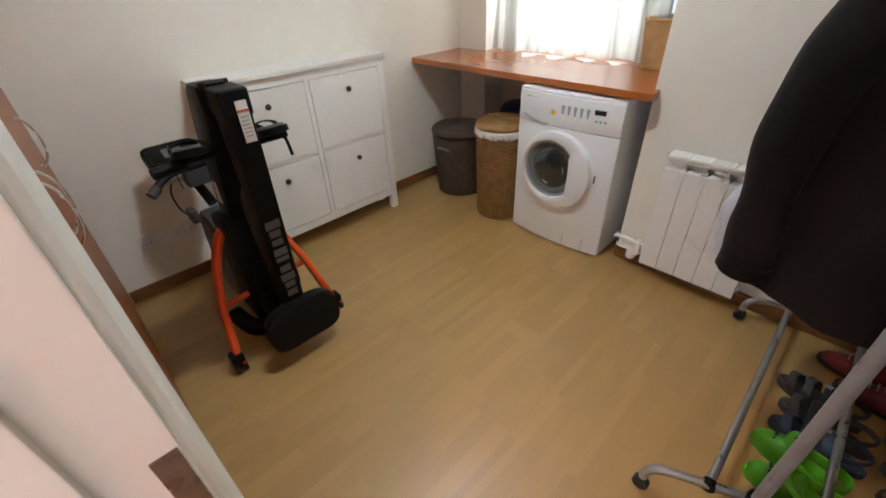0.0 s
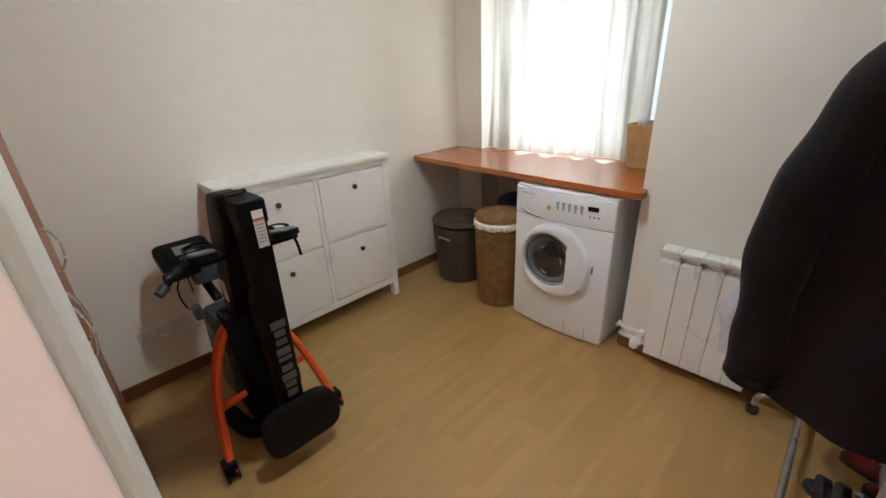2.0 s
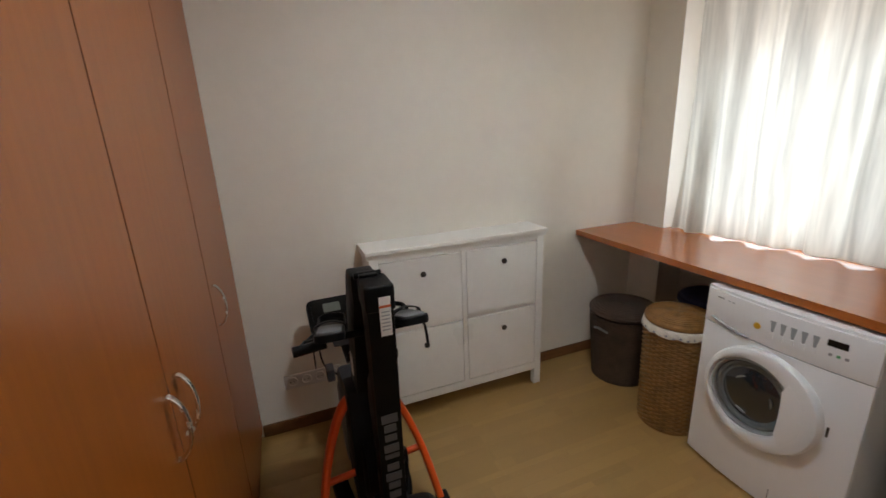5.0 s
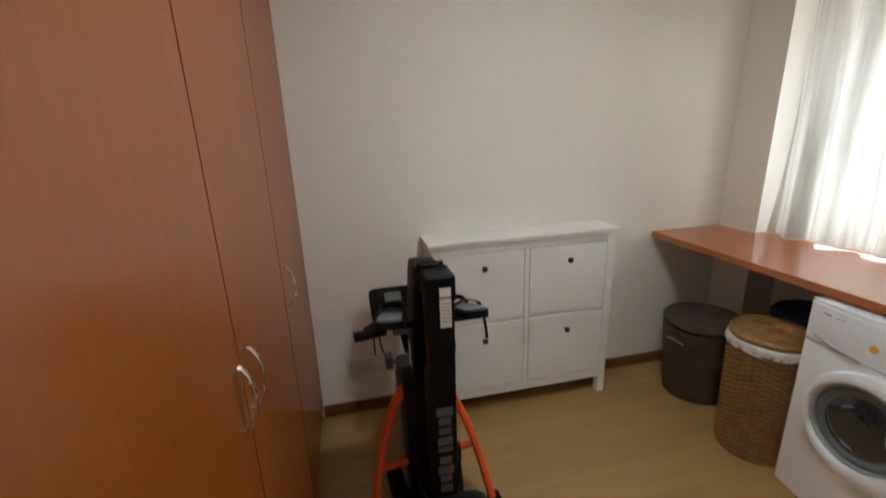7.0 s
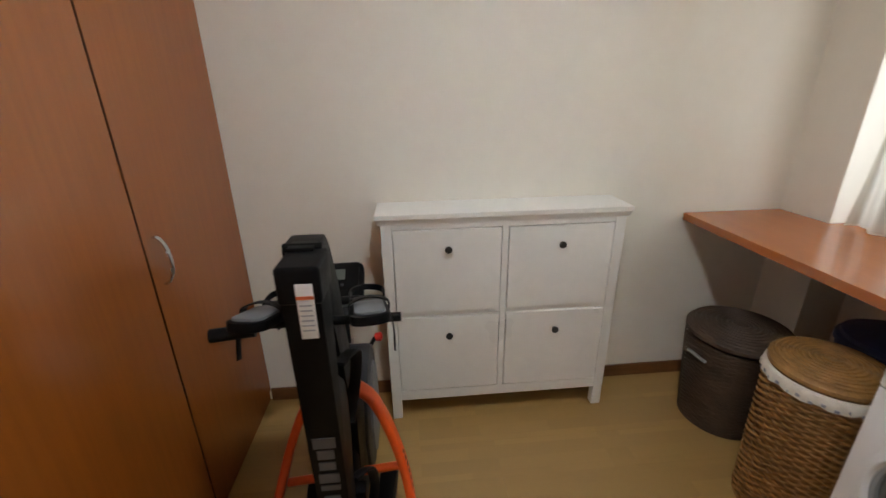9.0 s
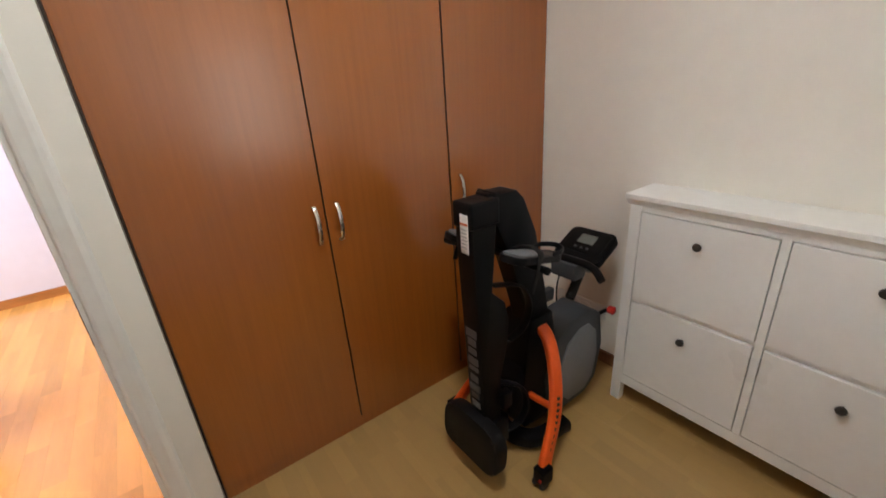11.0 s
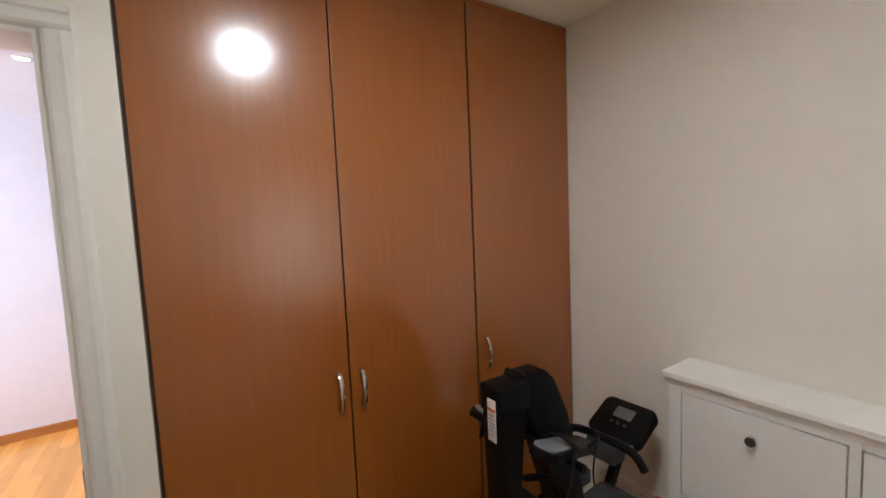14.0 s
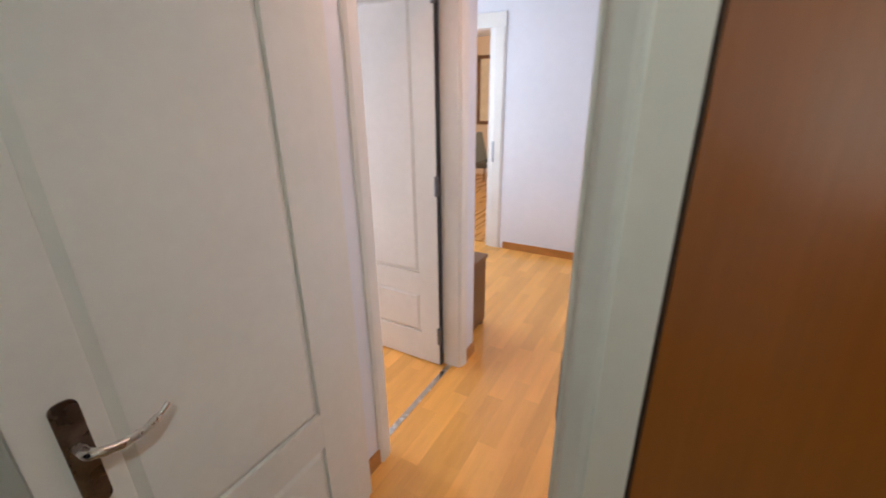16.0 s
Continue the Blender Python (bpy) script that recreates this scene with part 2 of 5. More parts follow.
def sheer(name, colour):
    """A thin woven cloth: part reflects, most lets light through scattered."""
    m = bpy.data.materials.new(name)
    m.use_nodes = True
    N, L = m.node_tree.nodes, m.node_tree.links
    N.remove(N["Principled BSDF"])
    tc, nz = N.new("ShaderNodeTexCoord"), N.new("ShaderNodeTexNoise")
    mp = N.new("ShaderNodeMapping")
    mp.inputs["Scale"].default_value = (1, 5.5, 0.35)
    nz.inputs["Scale"].default_value, nz.inputs["Detail"].default_value = 4, 4
    L.new(tc.outputs["Object"], mp.inputs[0])
    L.new(mp.outputs[0], nz.inputs["Vector"])
    # upright streaks in the tint paint the darkening of overlapped folds
    mr = N.new("ShaderNodeMapRange")
    mr.inputs["From Min"].default_value, mr.inputs["From Max"].default_value = 0.28, 0.72
    mr.inputs["To Min"].default_value, mr.inputs["To Max"].default_value = 0.52, 1.06
    L.new(nz.outputs[0], mr.inputs[0])
    tint = N.new("ShaderNodeVectorMath")
    tint.operation = "SCALE"
    tint.inputs[0].default_value = colour
    L.new(mr.outputs[0], tint.inputs["Scale"])
    d, t, tr = N.new("ShaderNodeBsdfDiffuse"), N.new("ShaderNodeBsdfTranslucent"), N.new("ShaderNodeBsdfTransparent")
    L.new(tint.outputs[0], d.inputs[0])
    L.new(tint.outputs[0], t.inputs[0])
    m1, m2 = N.new("ShaderNodeMixShader"), N.new("ShaderNodeMixShader")
    m1.inputs[0].default_value, m2.inputs[0].default_value = 0.56, 0.05
    L.new(d.outputs[0], m1.inputs[1])
    L.new(t.outputs[0], m1.inputs[2])
    L.new(m1.outputs[0], m2.inputs[1])
    L.new(tr.outputs[0], m2.inputs[2])
    L.new(m2.outputs[0], N["Material Output"].inputs[0])
    return m


CURTAIN = sheer("sheer_curtain", (0.77, 0.745, 0.67))


# ---- mesh helpers ----
def finish(name, bm, material, smooth=False):
    bmesh.ops.recalc_face_normals(bm, faces=bm.faces)
    me = bpy.data.meshes.new(name)
    bm.to_mesh(me)
    bm.free()
    me.materials.append(material)
    if smooth:
        for p in me.polygons:
            p.use_smooth = True
        me.set_sharp_from_angle(angle=radians(smooth if smooth > 1 else 40))
    return me


def part(name, bm, material, parent, label="", smooth=False):
    """One mesh under a thing or a part, in the thing's own coordinates."""
    ob = new(name, finish(name, bm, material, smooth))
    ob.parent = parent
    if label:
        tagged(ob, label)
    return ob


def thing(name, at, label, category, group="", kind=""):
    ob = new(name)
    ob.empty_display_size = 0.1
    ob.location = at
    return tagged(ob, label, category, group, kind)


def solid(name, bm, material, label, category, kind="", smooth=False, group=""):
    return tagged(new(name, finish(name, bm, material, smooth)), label, category, group, kind)


def box(x0, x1, y0, y1, z0, z1, bevel=0.0, seg=2, bm=None):
    own = bm is None
    b = bmesh.new()
    m = Matrix.LocRotScale(((x0 + x1) / 2, (y0 + y1) / 2, (z0 + z1) / 2), None, (abs(x1 - x0), abs(y1 - y0), abs(z1 - z0)))
    bmesh.ops.create_cube(b, size=1, matrix=m)
    if bevel:
        bmesh.ops.bevel(b, geom=b.edges[:], offset=bevel, segments=seg, affect="EDGES", profile=0.6)
    return b if own else join(bm, b)


def join(a, b):
    """Adds the mesh b to a, and frees b."""
    me = bpy.data.meshes.new("tmp")
    b.to_mesh(me)
    b.free()
    a.from_mesh(me)
    bpy.data.meshes.remove(me)
    return a


def turn(bm, m):
    bmesh.ops.transform(bm, matrix=m, verts=bm.verts)
    return bm


def extrude(points, axis, a, b, bevel=0.0):
    """A flat outline pushed from a to b along an axis; the points lie in the other two axes, in order."""
    bm = bmesh.new()
    rows = []
    for v in (a, b):
        row = []
        for p in points:
            c = list(p)
            c.insert("xyz".index(axis), v)
            row.append(bm.verts.new(c))
        rows.append(row)
    n = len(points)
    bm.faces.new(rows[0])
    bm.faces.new(rows[1][::-1])
    for i in range(n):
        bm.faces.new((rows[0][i], rows[0][(i + 1) % n], rows[1][(i + 1) % n], rows[1][i]))
    bmesh.ops.recalc_face_normals(bm, faces=bm.faces)
    if bevel:
        bmesh.ops.bevel(bm, geom=bm.edges[:], offset=bevel, segments=2, affect="EDGES", profile=0.6)
    return bm


def sweep(points, radius, n=12, closed=False, flat=None, bm=None):
    """A tube along points; flat = (half width, half depth, side direction) gives a flat bar with rounded corners."""
    bm = bm or bmesh.new()
    P = [Vector(p) for p in points]
    k = len(P)
    rings, up = [], None
    for i, p in enumerate(P):
        a, b = (P[i - 1], P[(i + 1) % k]) if closed else (P[max(i - 1, 0)], P[min(i + 1, k - 1)])
        d = (b - a).normalized()
        if flat:
            side = (Vector(flat[2]) - d * d.dot(Vector(flat[2]))).normalized()
        else:
            if up is None:
                up = Vector((0, 0, 1)) if abs(d.z) < 0.9 else Vector((1, 0, 0))
            side = (up - d * d.dot(up)).normalized()
            up = side
        other = d.cross(side)
        ring = []
        for j in range(n):
            t = 2 * math.pi * (j + 0.5) / n
            c, s = math.cos(t), math.sin(t)
            if flat:
                c, s = (math.copysign(abs(c) ** 0.45, c) * flat[0], math.copysign(abs(s) ** 0.45, s) * flat[1])
            else:
                r = radius[i] if isinstance(radius, (list, tuple)) else radius
                c, s = c * r, s * r
            ring.append(bm.verts.new(p + side * c + other * s))
        rings.append(ring)
    for i in range(k if closed else k - 1):
        a, b = rings[i], rings[(i + 1) % k]
        for j in range(n):
            bm.faces.new((a[j], a[(j + 1) % n], b[(j + 1) % n], b[j]))
    if not closed:
        bm.faces.new(rings[0][::-1])
        bm.faces.new(rings[-1])
    return bm


def smooth_path(points, steps=8):
    """A Catmull-Rom line through points."""
    P = [Vector(p) for p in points]
    out = []
    for i in range(len(P) - 1):
        a, b, c, d = P[max(i - 1, 0)], P[i], P[i + 1], P[min(i + 2, len(P) - 1)]
        for s in range(steps):
            t = s / steps
            out.append(0.5 * ((2 * b) + (c - a) * t + (2 * a - 5 * b + 4 * c - d) * t * t + (3 * b - a - 3 * c + d) * t ** 3))
    return out + [P[-1]]


def lathe(profile, n=32, centre=(0, 0, 0), bm=None):
    """Radius and height pairs turned round the z axis."""
    bm = bm or bmesh.new()
    rings = []
    for r, z in profile:
        rings.append([bm.verts.new((centre[0] + r * math.cos(2 * math.pi * j / n), centre[1] + r * math.sin(2 * math.pi * j / n), centre[2] + z))
                      for j in range(n)])
    for a, b in zip(rings, rings[1:]):
        for j in range(n):
            bm.faces.new((a[j], a[(j + 1) % n], b[(j + 1) % n], b[j]))
    bm.faces.new(rings[0][::-1])
    bm.faces.new(rings[-1])
    return bm


def rounded(w, h, r, n=5):
    """The outline of a rounded rectangle, centred."""
    out = []
    for cx, cy, a0 in ((w / 2 - r, h / 2 - r, 0), (-w / 2 + r, h / 2 - r, 90), (-w / 2 + r, -h / 2 + r, 180), (w / 2 - r, -h / 2 + r, 270)):
        for i in range(n + 1):
            a = radians(a0 + 90 * i / n)
            out.append((cx + r * math.cos(a), cy + r * math.sin(a)))
    return out


def ring_disc(r0, r1, depth, n=48):
    """A flat ring lying in the xy plane, from z 0 to depth, with softened rims."""
    e = min(0.008, depth * 0.4, (r1 - r0) * 0.3)
    prof = [(r0, 0), (r1, 0), (r1, depth - e), (r1 - e * 0.4, depth - e * 0.35), (r1 - e, depth), (r0 + e, depth), (r0 + e * 0.3, depth - e * 0.4), (r0, depth - e)]
    bm = bmesh.new()
    rings = [[bm.verts.new((r * math.cos(2 * math.pi * j / n), r * math.sin(2 * math.pi * j / n), z)) for j in range(n)] for r, z in prof]
    for i in range(len(rings)):
        a, b = rings[i], rings[(i + 1) % len(rings)]
        for j in range(n):
            bm.faces.new((a[j], a[(j + 1) % n], b[(j + 1) % n], b[j]))
    return bm


# ---- structure: the utility room ----
H = 2.575                     # ceiling height
XC, XB, XN, XW = -1.14, 0.97, 1.41, 1.62   # wardrobe front, radiator wall, niche wall, window plane
YD = -3.05                    # wall behind the clothes rack
YP = -1.64                    # side of the pier next to the niche
DY0, DY1, DH = -1.985, -2.735, 2.15   # doorway to the hall
XR = -1.116                   # room face of the door wall
XH = -1.27                    # hall face of the door wall


def structure(name, bm, material, label, category):
    return solid(name, bm, material, label, category, "structure")


structure("wall_north", box(-1.80, XW + 0.2, 0, 0.12, -0.03, H), WALL, "plain off-white painted wall behind the shoe cabinet", "wall")
b = box(XB, XW + 0.2, YP - 0.0, YD - 0.12, -0.03, H)
structure("wall_east", b, WALL, "off-white painted wall with the white radiator", "wall")
structure("wall_niche", box(XN, XW + 0.2, 0.0, -0.25, -0.03, H), WALL, "narrow off-white wall beside the window recess", "wall")
b = box(XW, XW + 0.2, -0.25, YP, -0.03, 0.93)
box(XW, XW + 0.2, -0.25, YP, 2.36, H, bm=b)
structure("wall_window", b, WALL, "off-white parapet and lintel of the window", "wall")
structure("wall_south", box(XH, XW + 0.2, YD, YD - 0.12, 0, H), WALL, "plain off-white wall behind the clothes rack", "wall")
b = box(XH, XR, -1.838, DY0, 0, H)
box(XH, XR, DY1, YD, 0, H, bm=b)
box(XH, XR, DY0, DY1, DH, H, bm=b)
structure("wall_west", b, WALL, "off-white wall with the doorway to the hall", "wall")
structure("ceiling", box(-1.80, XW + 0.2, 0.12, YD - 0.12, H, H + 0.12), CEIL, "matt cream-white painted ceiling", "ceiling")

for nm, bb in (("baseboard", box(XC + 0.002, XN, -0.013, 0, 0, 0.07, 0.003)),
               ("baseboard", box(XN - 0.013, XN, -0.25, -0.013, 0, 0.07, 0.003)),
               ("baseboard", box(XB - 0.013, XB, YD, YP, 0, 0.07, 0.003)),
               ("baseboard", box(XB, XW, YP, YP + 0.013, 0, 0.07, 0.003)),
               ("baseboard", box(XR, XB - 0.013, YD, YD + 0.013, 0, 0.07, 0.003)),
               ("baseboard", box(XR, XR + 0.013, -2.81, YD + 0.013, 0, 0.07, 0.003))):
    structure(nm, bb, SKIRT, "brown stained wooden skirting board", "skirting")

# door lining, stops and casings of the near doorway
lining = thing("door_frame", (XH, (DY0 + DY1) / 2, 0), "white painted door lining with moulded casings", "door frame", kind="structure")
OX, OY = XH, (DY0 + DY1) / 2


def casing(y_in, sign, x_face, out, top, ox, oy, deep=1.0):
    """An upright casing with a stepped, rounded face; out is the way it stands off the wall."""
    prof = [(0, 0), (0.066, 0), (0.066, 0.008), (0.058, 0.016), (0.046, 0.018), (0.036, 0.0165), (0.014, 0.015), (0.006, 0.012), (0, 0.006)]
    return extrude([(x_face + out * d * deep - ox, y_in + sign * w - oy) for w, d in prof], "z", 0, top)


for y_in, s in ((DY0, 1), (DY1, -1)):
    for xf, o in ((XR, 1), (XH, -1)):
        part("casing", casing(y_in, s, xf, o, DH, OX, OY, 1.15 if (s == 1 and o == 1) else 1.0), DOORWHITE, lining)
for xf, o in ((XR, 1), (XH, -1)):
    prof = [(0, 0), (0.066, 0), (0.066, 0.008), (0.058, 0.016), (0.046, 0.018), (0.040, 0.014), (0.014, 0.016), (0.006, 0.012), (0, 0.006)]
    part("head_casing", extrude([(xf + o * d * (1.15 if o == 1 else 1.0) - OX, DH + w) for w, d in prof], "y", DY1 - 0.066 - OY, DY0 + 0.066 - OY), DOORWHITE, lining)
for y0, y1 in ((DY0, DY0 - 0.012), (DY1, DY1 + 0.012)):
    part("jamb", box(-0.002, XR - XH + 0.002, y0 - OY, y1 - OY, 0, DH, 0.001), DOORWHITE, lining)
part("head_jamb", box(-0.002, XR - XH + 0.002, DY0 - 0.012 - OY, DY1 + 0.012 - OY, DH - 0.012, DH), DOORWHITE, lining)
part("door_stop", box(0.03, 0.085, DY0 - 0.012 - OY, DY0 - 0.026 - OY, 0, DH - 0.012, 0.002), DOORWHITE, lining)
part("door_stop", box(0.03, 0.085, DY1 + 0.012 - OY, DY1 + 0.026 - OY, 0, DH - 0.012, 0.002), DOORWHITE, lining)
part("strike_plate", box(0.128, 0.154, DY0 - 0.012 - OY, DY0 - 0.0145 - OY, 0.83, 1.01, 0.0008), BRONZE, lining, "dark bronze strike plate")

# window: frame, two sashes and panes, facade outside
win = thing("window_1", (XW, -0.95, 0.93), "white framed window behind the sheer curtain", "window", kind="structure")
WY0, WY1, WZ0, WZ1 = 0.70, -0.69, 0.0, 1.43
for y0, y1 in ((WY0, WY0 - 0.06), (WY1, WY1 + 0.06)):
    part("window_frame", box(0.03, 0.10, y0, y1, WZ0, WZ1, 0.004), WHITELAC, win)
for z0, z1 in ((WZ0, WZ0 + 0.06), (WZ1 - 0.06, WZ1)):
    part("window_frame", box(0.03, 0.10, WY0 - 0.06, WY1 + 0.06, z0, z1, 0.004), WHITELAC, win)
part("mullion", box(0.03, 0.10, 0.045, -0.045, WZ0 + 0.06, WZ1 - 0.06, 0.004), WHITELAC, win)
for y0, y1 in ((0.64, 0.045), (-0.045, -0.63)):
    pane = part("pane", box(0.06, 0.066, y0, y1, WZ0 + 0.06, WZ1 - 0.06), GLASS, win)
    pane.visible_shadow = False
# the sheet emits its own glow in place of daylight on the facade
bd = structure("backdrop", box(4.5, 4.6, -6, 4.5, -3, 7), OUTSIDE, "glowing backdrop standing in for the daylit facade and sky outside", "facade")

# ---- structure: hall, side room and far room ----
YE, XE, XF = -2.79, -2.36, -4.22      # hall side wall, its end, far wall
D2A, D2B = -1.475, -2.18              # side door opening
b = box(XH, D2A, YE, YE - 0.10, 0, H)
box(D2B, XE, YE, YE - 0.10, 0, H, bm=b)
box(D2A, D2B, YE, YE - 0.10, 2.08, H, bm=b)
box(XE, XE + 0.10, YE - 0.10, -5.5, 0, H, bm=b)
structure("wall_hall_side", b, HALLWALL, "white painted hall wall with the side doorway", "wall")
structure("wall_hall_north", box(XF, -1.80, -1.84, -1.74, 0, H), HALLWALL, "white painted hall wall", "wall")
structure("wall_wardrobe_back", box(-1.80, XH, -1.84, -1.838 - 0.06, 0, H), HALLWALL, "white painted hall wall behind the wardrobe", "wall")
structure("wall_wardrobe_rear", box(-1.86, -1.80, -1.74, 0.12, 0, H), HALLWALL, "white painted wall behind the wardrobe", "wall")
FD0, FD1 = -3.50, -4.25
b = box(XF, XF - 0.10, -1.74, FD0, 0, H)
box(XF, XF - 0.10, FD1, -6.1, 0, H, bm=b)
box(XF, XF - 0.10, FD0, FD1, 2.10, H, bm=b)
structure("wall_hall_end", b, HALLWALL, "white painted wall at the end of the hall", "wall")
# unseen wall; its opening is added for the hall's fill lamp
b = box(XF, -3.9, -4.4, -4.5, 0, H)
box(-3.9, -2.5, -4.4, -4.5, 0, 0.7, bm=b)
box(-3.9, -2.5, -4.4, -4.5, 2.3, H, bm=b)
box(-2.5, XE, -4.4, -4.5, 0, H, bm=b)
structure("wall_hall_south", b, HALLWALL, "white painted wall, out of view, with an added window opening", "wall")
b = box(XE + 0.1, XH, -5.5, -5.6, 0, H)
box(XH, XH + 0.1, YD - 0.12, -5.6, 0, H, bm=b)
structure("wall_side_room", b, HALLWALL, "white painted walls of the side room", "wall")
b = box(-8.2, -8.3, -6.2, -2.0, 0, H)
box(-8.2, XF - 0.1, -6.1, -6.2, 0, H, bm=b)
box(-8.2, XF - 0.1, -2.0, -2.1, 0, H, bm=b)
structure("wall_far_room", b, mat("cream_wall", (0.72, 0.55, 0.36), 0.8, var=0.02, scale=1.5), "cream painted walls of the room beyond", "wall")
structure("ceiling_hall", box(-8.3, XH, -6.2, -1.74, H, H + 0.1), HALLWALL, "white painted hall ceiling", "ceiling")
for bb in (box(XF, XF + 0.013, -1.84, -3.33, 0, 0.075, 0.003), box(XH - 0.02, -1.405, YE, YE + 0.013, 0, 0.075, 0.003),
           box(-2.252, XE, YE, YE + 0.013, 0, 0.075, 0.003), box(XF, XH, -1.853, -1.84, 0, 0.075, 0.003)):
    structure("baseboard", bb, SKIRT2, "honey oak skirting board in the hall", "skirting")

# floor slabs under the boards
lam = structure("floor", box(XH + 0.06, XW, 0.0, YD, -0.03, -0.008), LAMINATE, "light oak laminate floor laid in long boards", "floor")
par = structure("floor_hall", box(XF - 0.1, XH + 0.06, -1.74, -5.5, -0.03, -0.008), PARQUET, "glossy orange oak parquet floor in the hall", "floor")
structure("floor_far", box(-8.2, XF - 0.1, -2.0, -6.1, -0.03, 0), PALEFLOOR, "oak floor of the far room", "floor")
tagged(solid("threshold_strip", box(D2A, D2B, YE - 0.045, YE - 0.075, 0, 0.004, 0.001), CHROME, "thin steel threshold strip", "threshold", "structure"))

# ---- casings and leaf of the side door ----
fr2 = thing("door_frame", ((D2A + D2B) / 2, YE, 0), "white painted frame of the side doorway", "door frame", kind="structure")
cx = (D2A + D2B) / 2
for xa, s in ((D2A, 1), (D2B, -1)):
    part("casing", extrude([(xa + s * w - cx, d) for w, d in ((0, 0), (0.07, 0), (0.07, 0.01), (0.055, 0.018), (0.02, 0.016), (0, 0.008))], "z", 0, 2.08), DOORWHITE, fr2)
    part("jamb", box(xa - cx, xa - s * 0.012 - cx, 0, -0.10, 0, 2.08), DOORWHITE, fr2)
part("head_casing", box(D2A + 0.07 - cx, D2B - 0.07 - cx, 0, 0.016, 2.08, 2.15, 0.004), DOORWHITE, fr2)
part("head_jamb", box(D2A - 0.012 - cx, D2B + 0.012 - cx, 0, -0.10, 2.068, 2.08), DOORWHITE, fr2)


def door_leaf(name, m, width, height, label, handle_up=True, side=1):
    """A two-panel painted door: x from the hinge, y its thickness, z up. Panels are raised fields with sloping edges behind a groove, on both faces."""
    d = thing(name, (0, 0, 0), label, "door", kind="structure")
    d.matrix_basis = m
    T, st, lo, hi = 0.036, 0.125, 0.19, 0.11
    zr0, zr1 = 0.445, 0.575
    bm = box(0, st, 0, T, 0, height, 0.002)
    box(width - st, width, 0, T, 0, height, 0.002, bm=bm)
    for z0, z1 in ((0, lo), (zr0, zr1), (height - hi, height)):
        box(st, width - st, 0.0005, T - 0.0005, z0, z1, bm=bm)
    part("rails_and_stiles", bm, DOORWHITE, d)
    for z0, z1 in ((lo, zr0), (zr1, height - hi)):
        bm = bmesh.new()
        for y0, y1 in ((0.014, 0.001), (T - 0.014, T - 0.001)):
            w = 0.024
            o = [(st, z0), (width - st, z0), (width - st, z1), (st, z1)]
            i = [(st + w, z0 + w), (width - st - w, z0 + w), (width - st - w, z1 - w), (st + w, z1 - w)]
            vo = [bm.verts.new((x, y0, z)) for x, z in o]
            vi = [bm.verts.new((x, y1, z)) for x, z in i]
            for k in range(4):
                bm.faces.new((vo[k], vo[(k + 1) % 4], vi[(k + 1) % 4], vi[k]))
            bm.faces.new(vi)
        part("panel", bm, DOORWHITE, d)
    return d


leaf2 = door_leaf("door_2", pose(D2B + 0.014, YE - 0.108, 0.008, 0, 0, -90), 0.70, 2.055, "white two-panel door standing open into the side room")
for z in (0.20, 1.08, 1.94):
    part("hinge", lathe([(0.009, 0), (0.011, 0.002), (0.011, 0.10), (0.009, 0.102)], 12, (-0.004, 0.043, z - 0.05)), HINGE, leaf2, "grey steel hinge", smooth=True)

# added dark strip stands in for the shaded gap between leaf and jamb
part("gap_strip", box(-0.0075, -0.0005, 0.004, 0.0345, 0, 2.05), RUBBER, leaf2, "dark strip painting the shaded gap along the hinge edge")

# leaf of the near door, standing open into the room
leaf1 = door_leaf("door_1", pose(-1.180, -2.736, 0.008, 0, 0, 0), 0.725, 2.10, "white two-panel door standing wide open with a lever handle")
hx, hz, T = 0.725 - 0.072, 0.912, 0.036
plate = part("handle_plate", turn(extrude(rounded(0.042, 0.235, 0.016), "z", 0, 0.006, 0.0015), Matrix.Translation((hx, T + 0.006, hz + 0.0)) @ pose(0, 0, 0, 90, 0, 0)),
             BRONZE, leaf1, "dark antique metal handle plate", smooth=True)
lev = sweep(smooth_path([(hx, T + 0.004, hz + 0.02), (hx, T + 0.035, hz + 0.02), (hx - 0.012, T + 0.05, hz + 0.02), (hx - 0.04, T + 0.053, hz + 0.012),
                         (hx - 0.08, T + 0.053, hz + 0.012), (hx - 0.112, T + 0.050, hz + 0.022), (hx - 0.135, T + 0.047, hz + 0.036)], 6),
            [0.011] * 10 + [0.0095] * 10 + [0.008] * 10 + [0.0055] * 6 + [0.004], 12)
part("lever", lev, CHROME, leaf1, "polished steel lever handle", smooth=True)
for z in (0.22, 1.05, 1.88):
    part("hinge", lathe([(0.006, 0), (0.007, 0.09)], 10, (-0.007, -0.006, z - 0.045)), GALV, leaf1, smooth=True)

# far doorway
fr3 = thing("door_frame", (XF, (FD0 + FD1) / 2, 0), "white door frame at the end of the hall with a lock plate", "door frame", kind="structure")
cy = (FD0 + FD1) / 2
for ya, s in ((FD0, 1), (FD1, -1)):
    part("casing", extrude([(d, ya + s * w - cy) for w, d in ((0, 0), (0.13, 0), (0.13, 0.01), (0.11, 0.02), (0.03, 0.018), (0, 0.01))], "z", 0, 2.10), DOORWHITE, fr3)
    part("jamb", box(-0.10, 0, ya - cy, ya - s * 0.03 - cy, 0, 2.10), DOORWHITE, fr3)
part("head_casing", box(0, 0.018, FD0 + 0.13 - cy, FD1 - 0.13 - cy, 2.10, 2.22, 0.004), DOORWHITE, fr3)
part("lock_plate", box(0.0185, 0.022, FD0 + 0.045 - cy, FD0 + 0.020 - cy, 0.90, 1.10, 0.001), GALV, fr3, "grey steel lock plate")

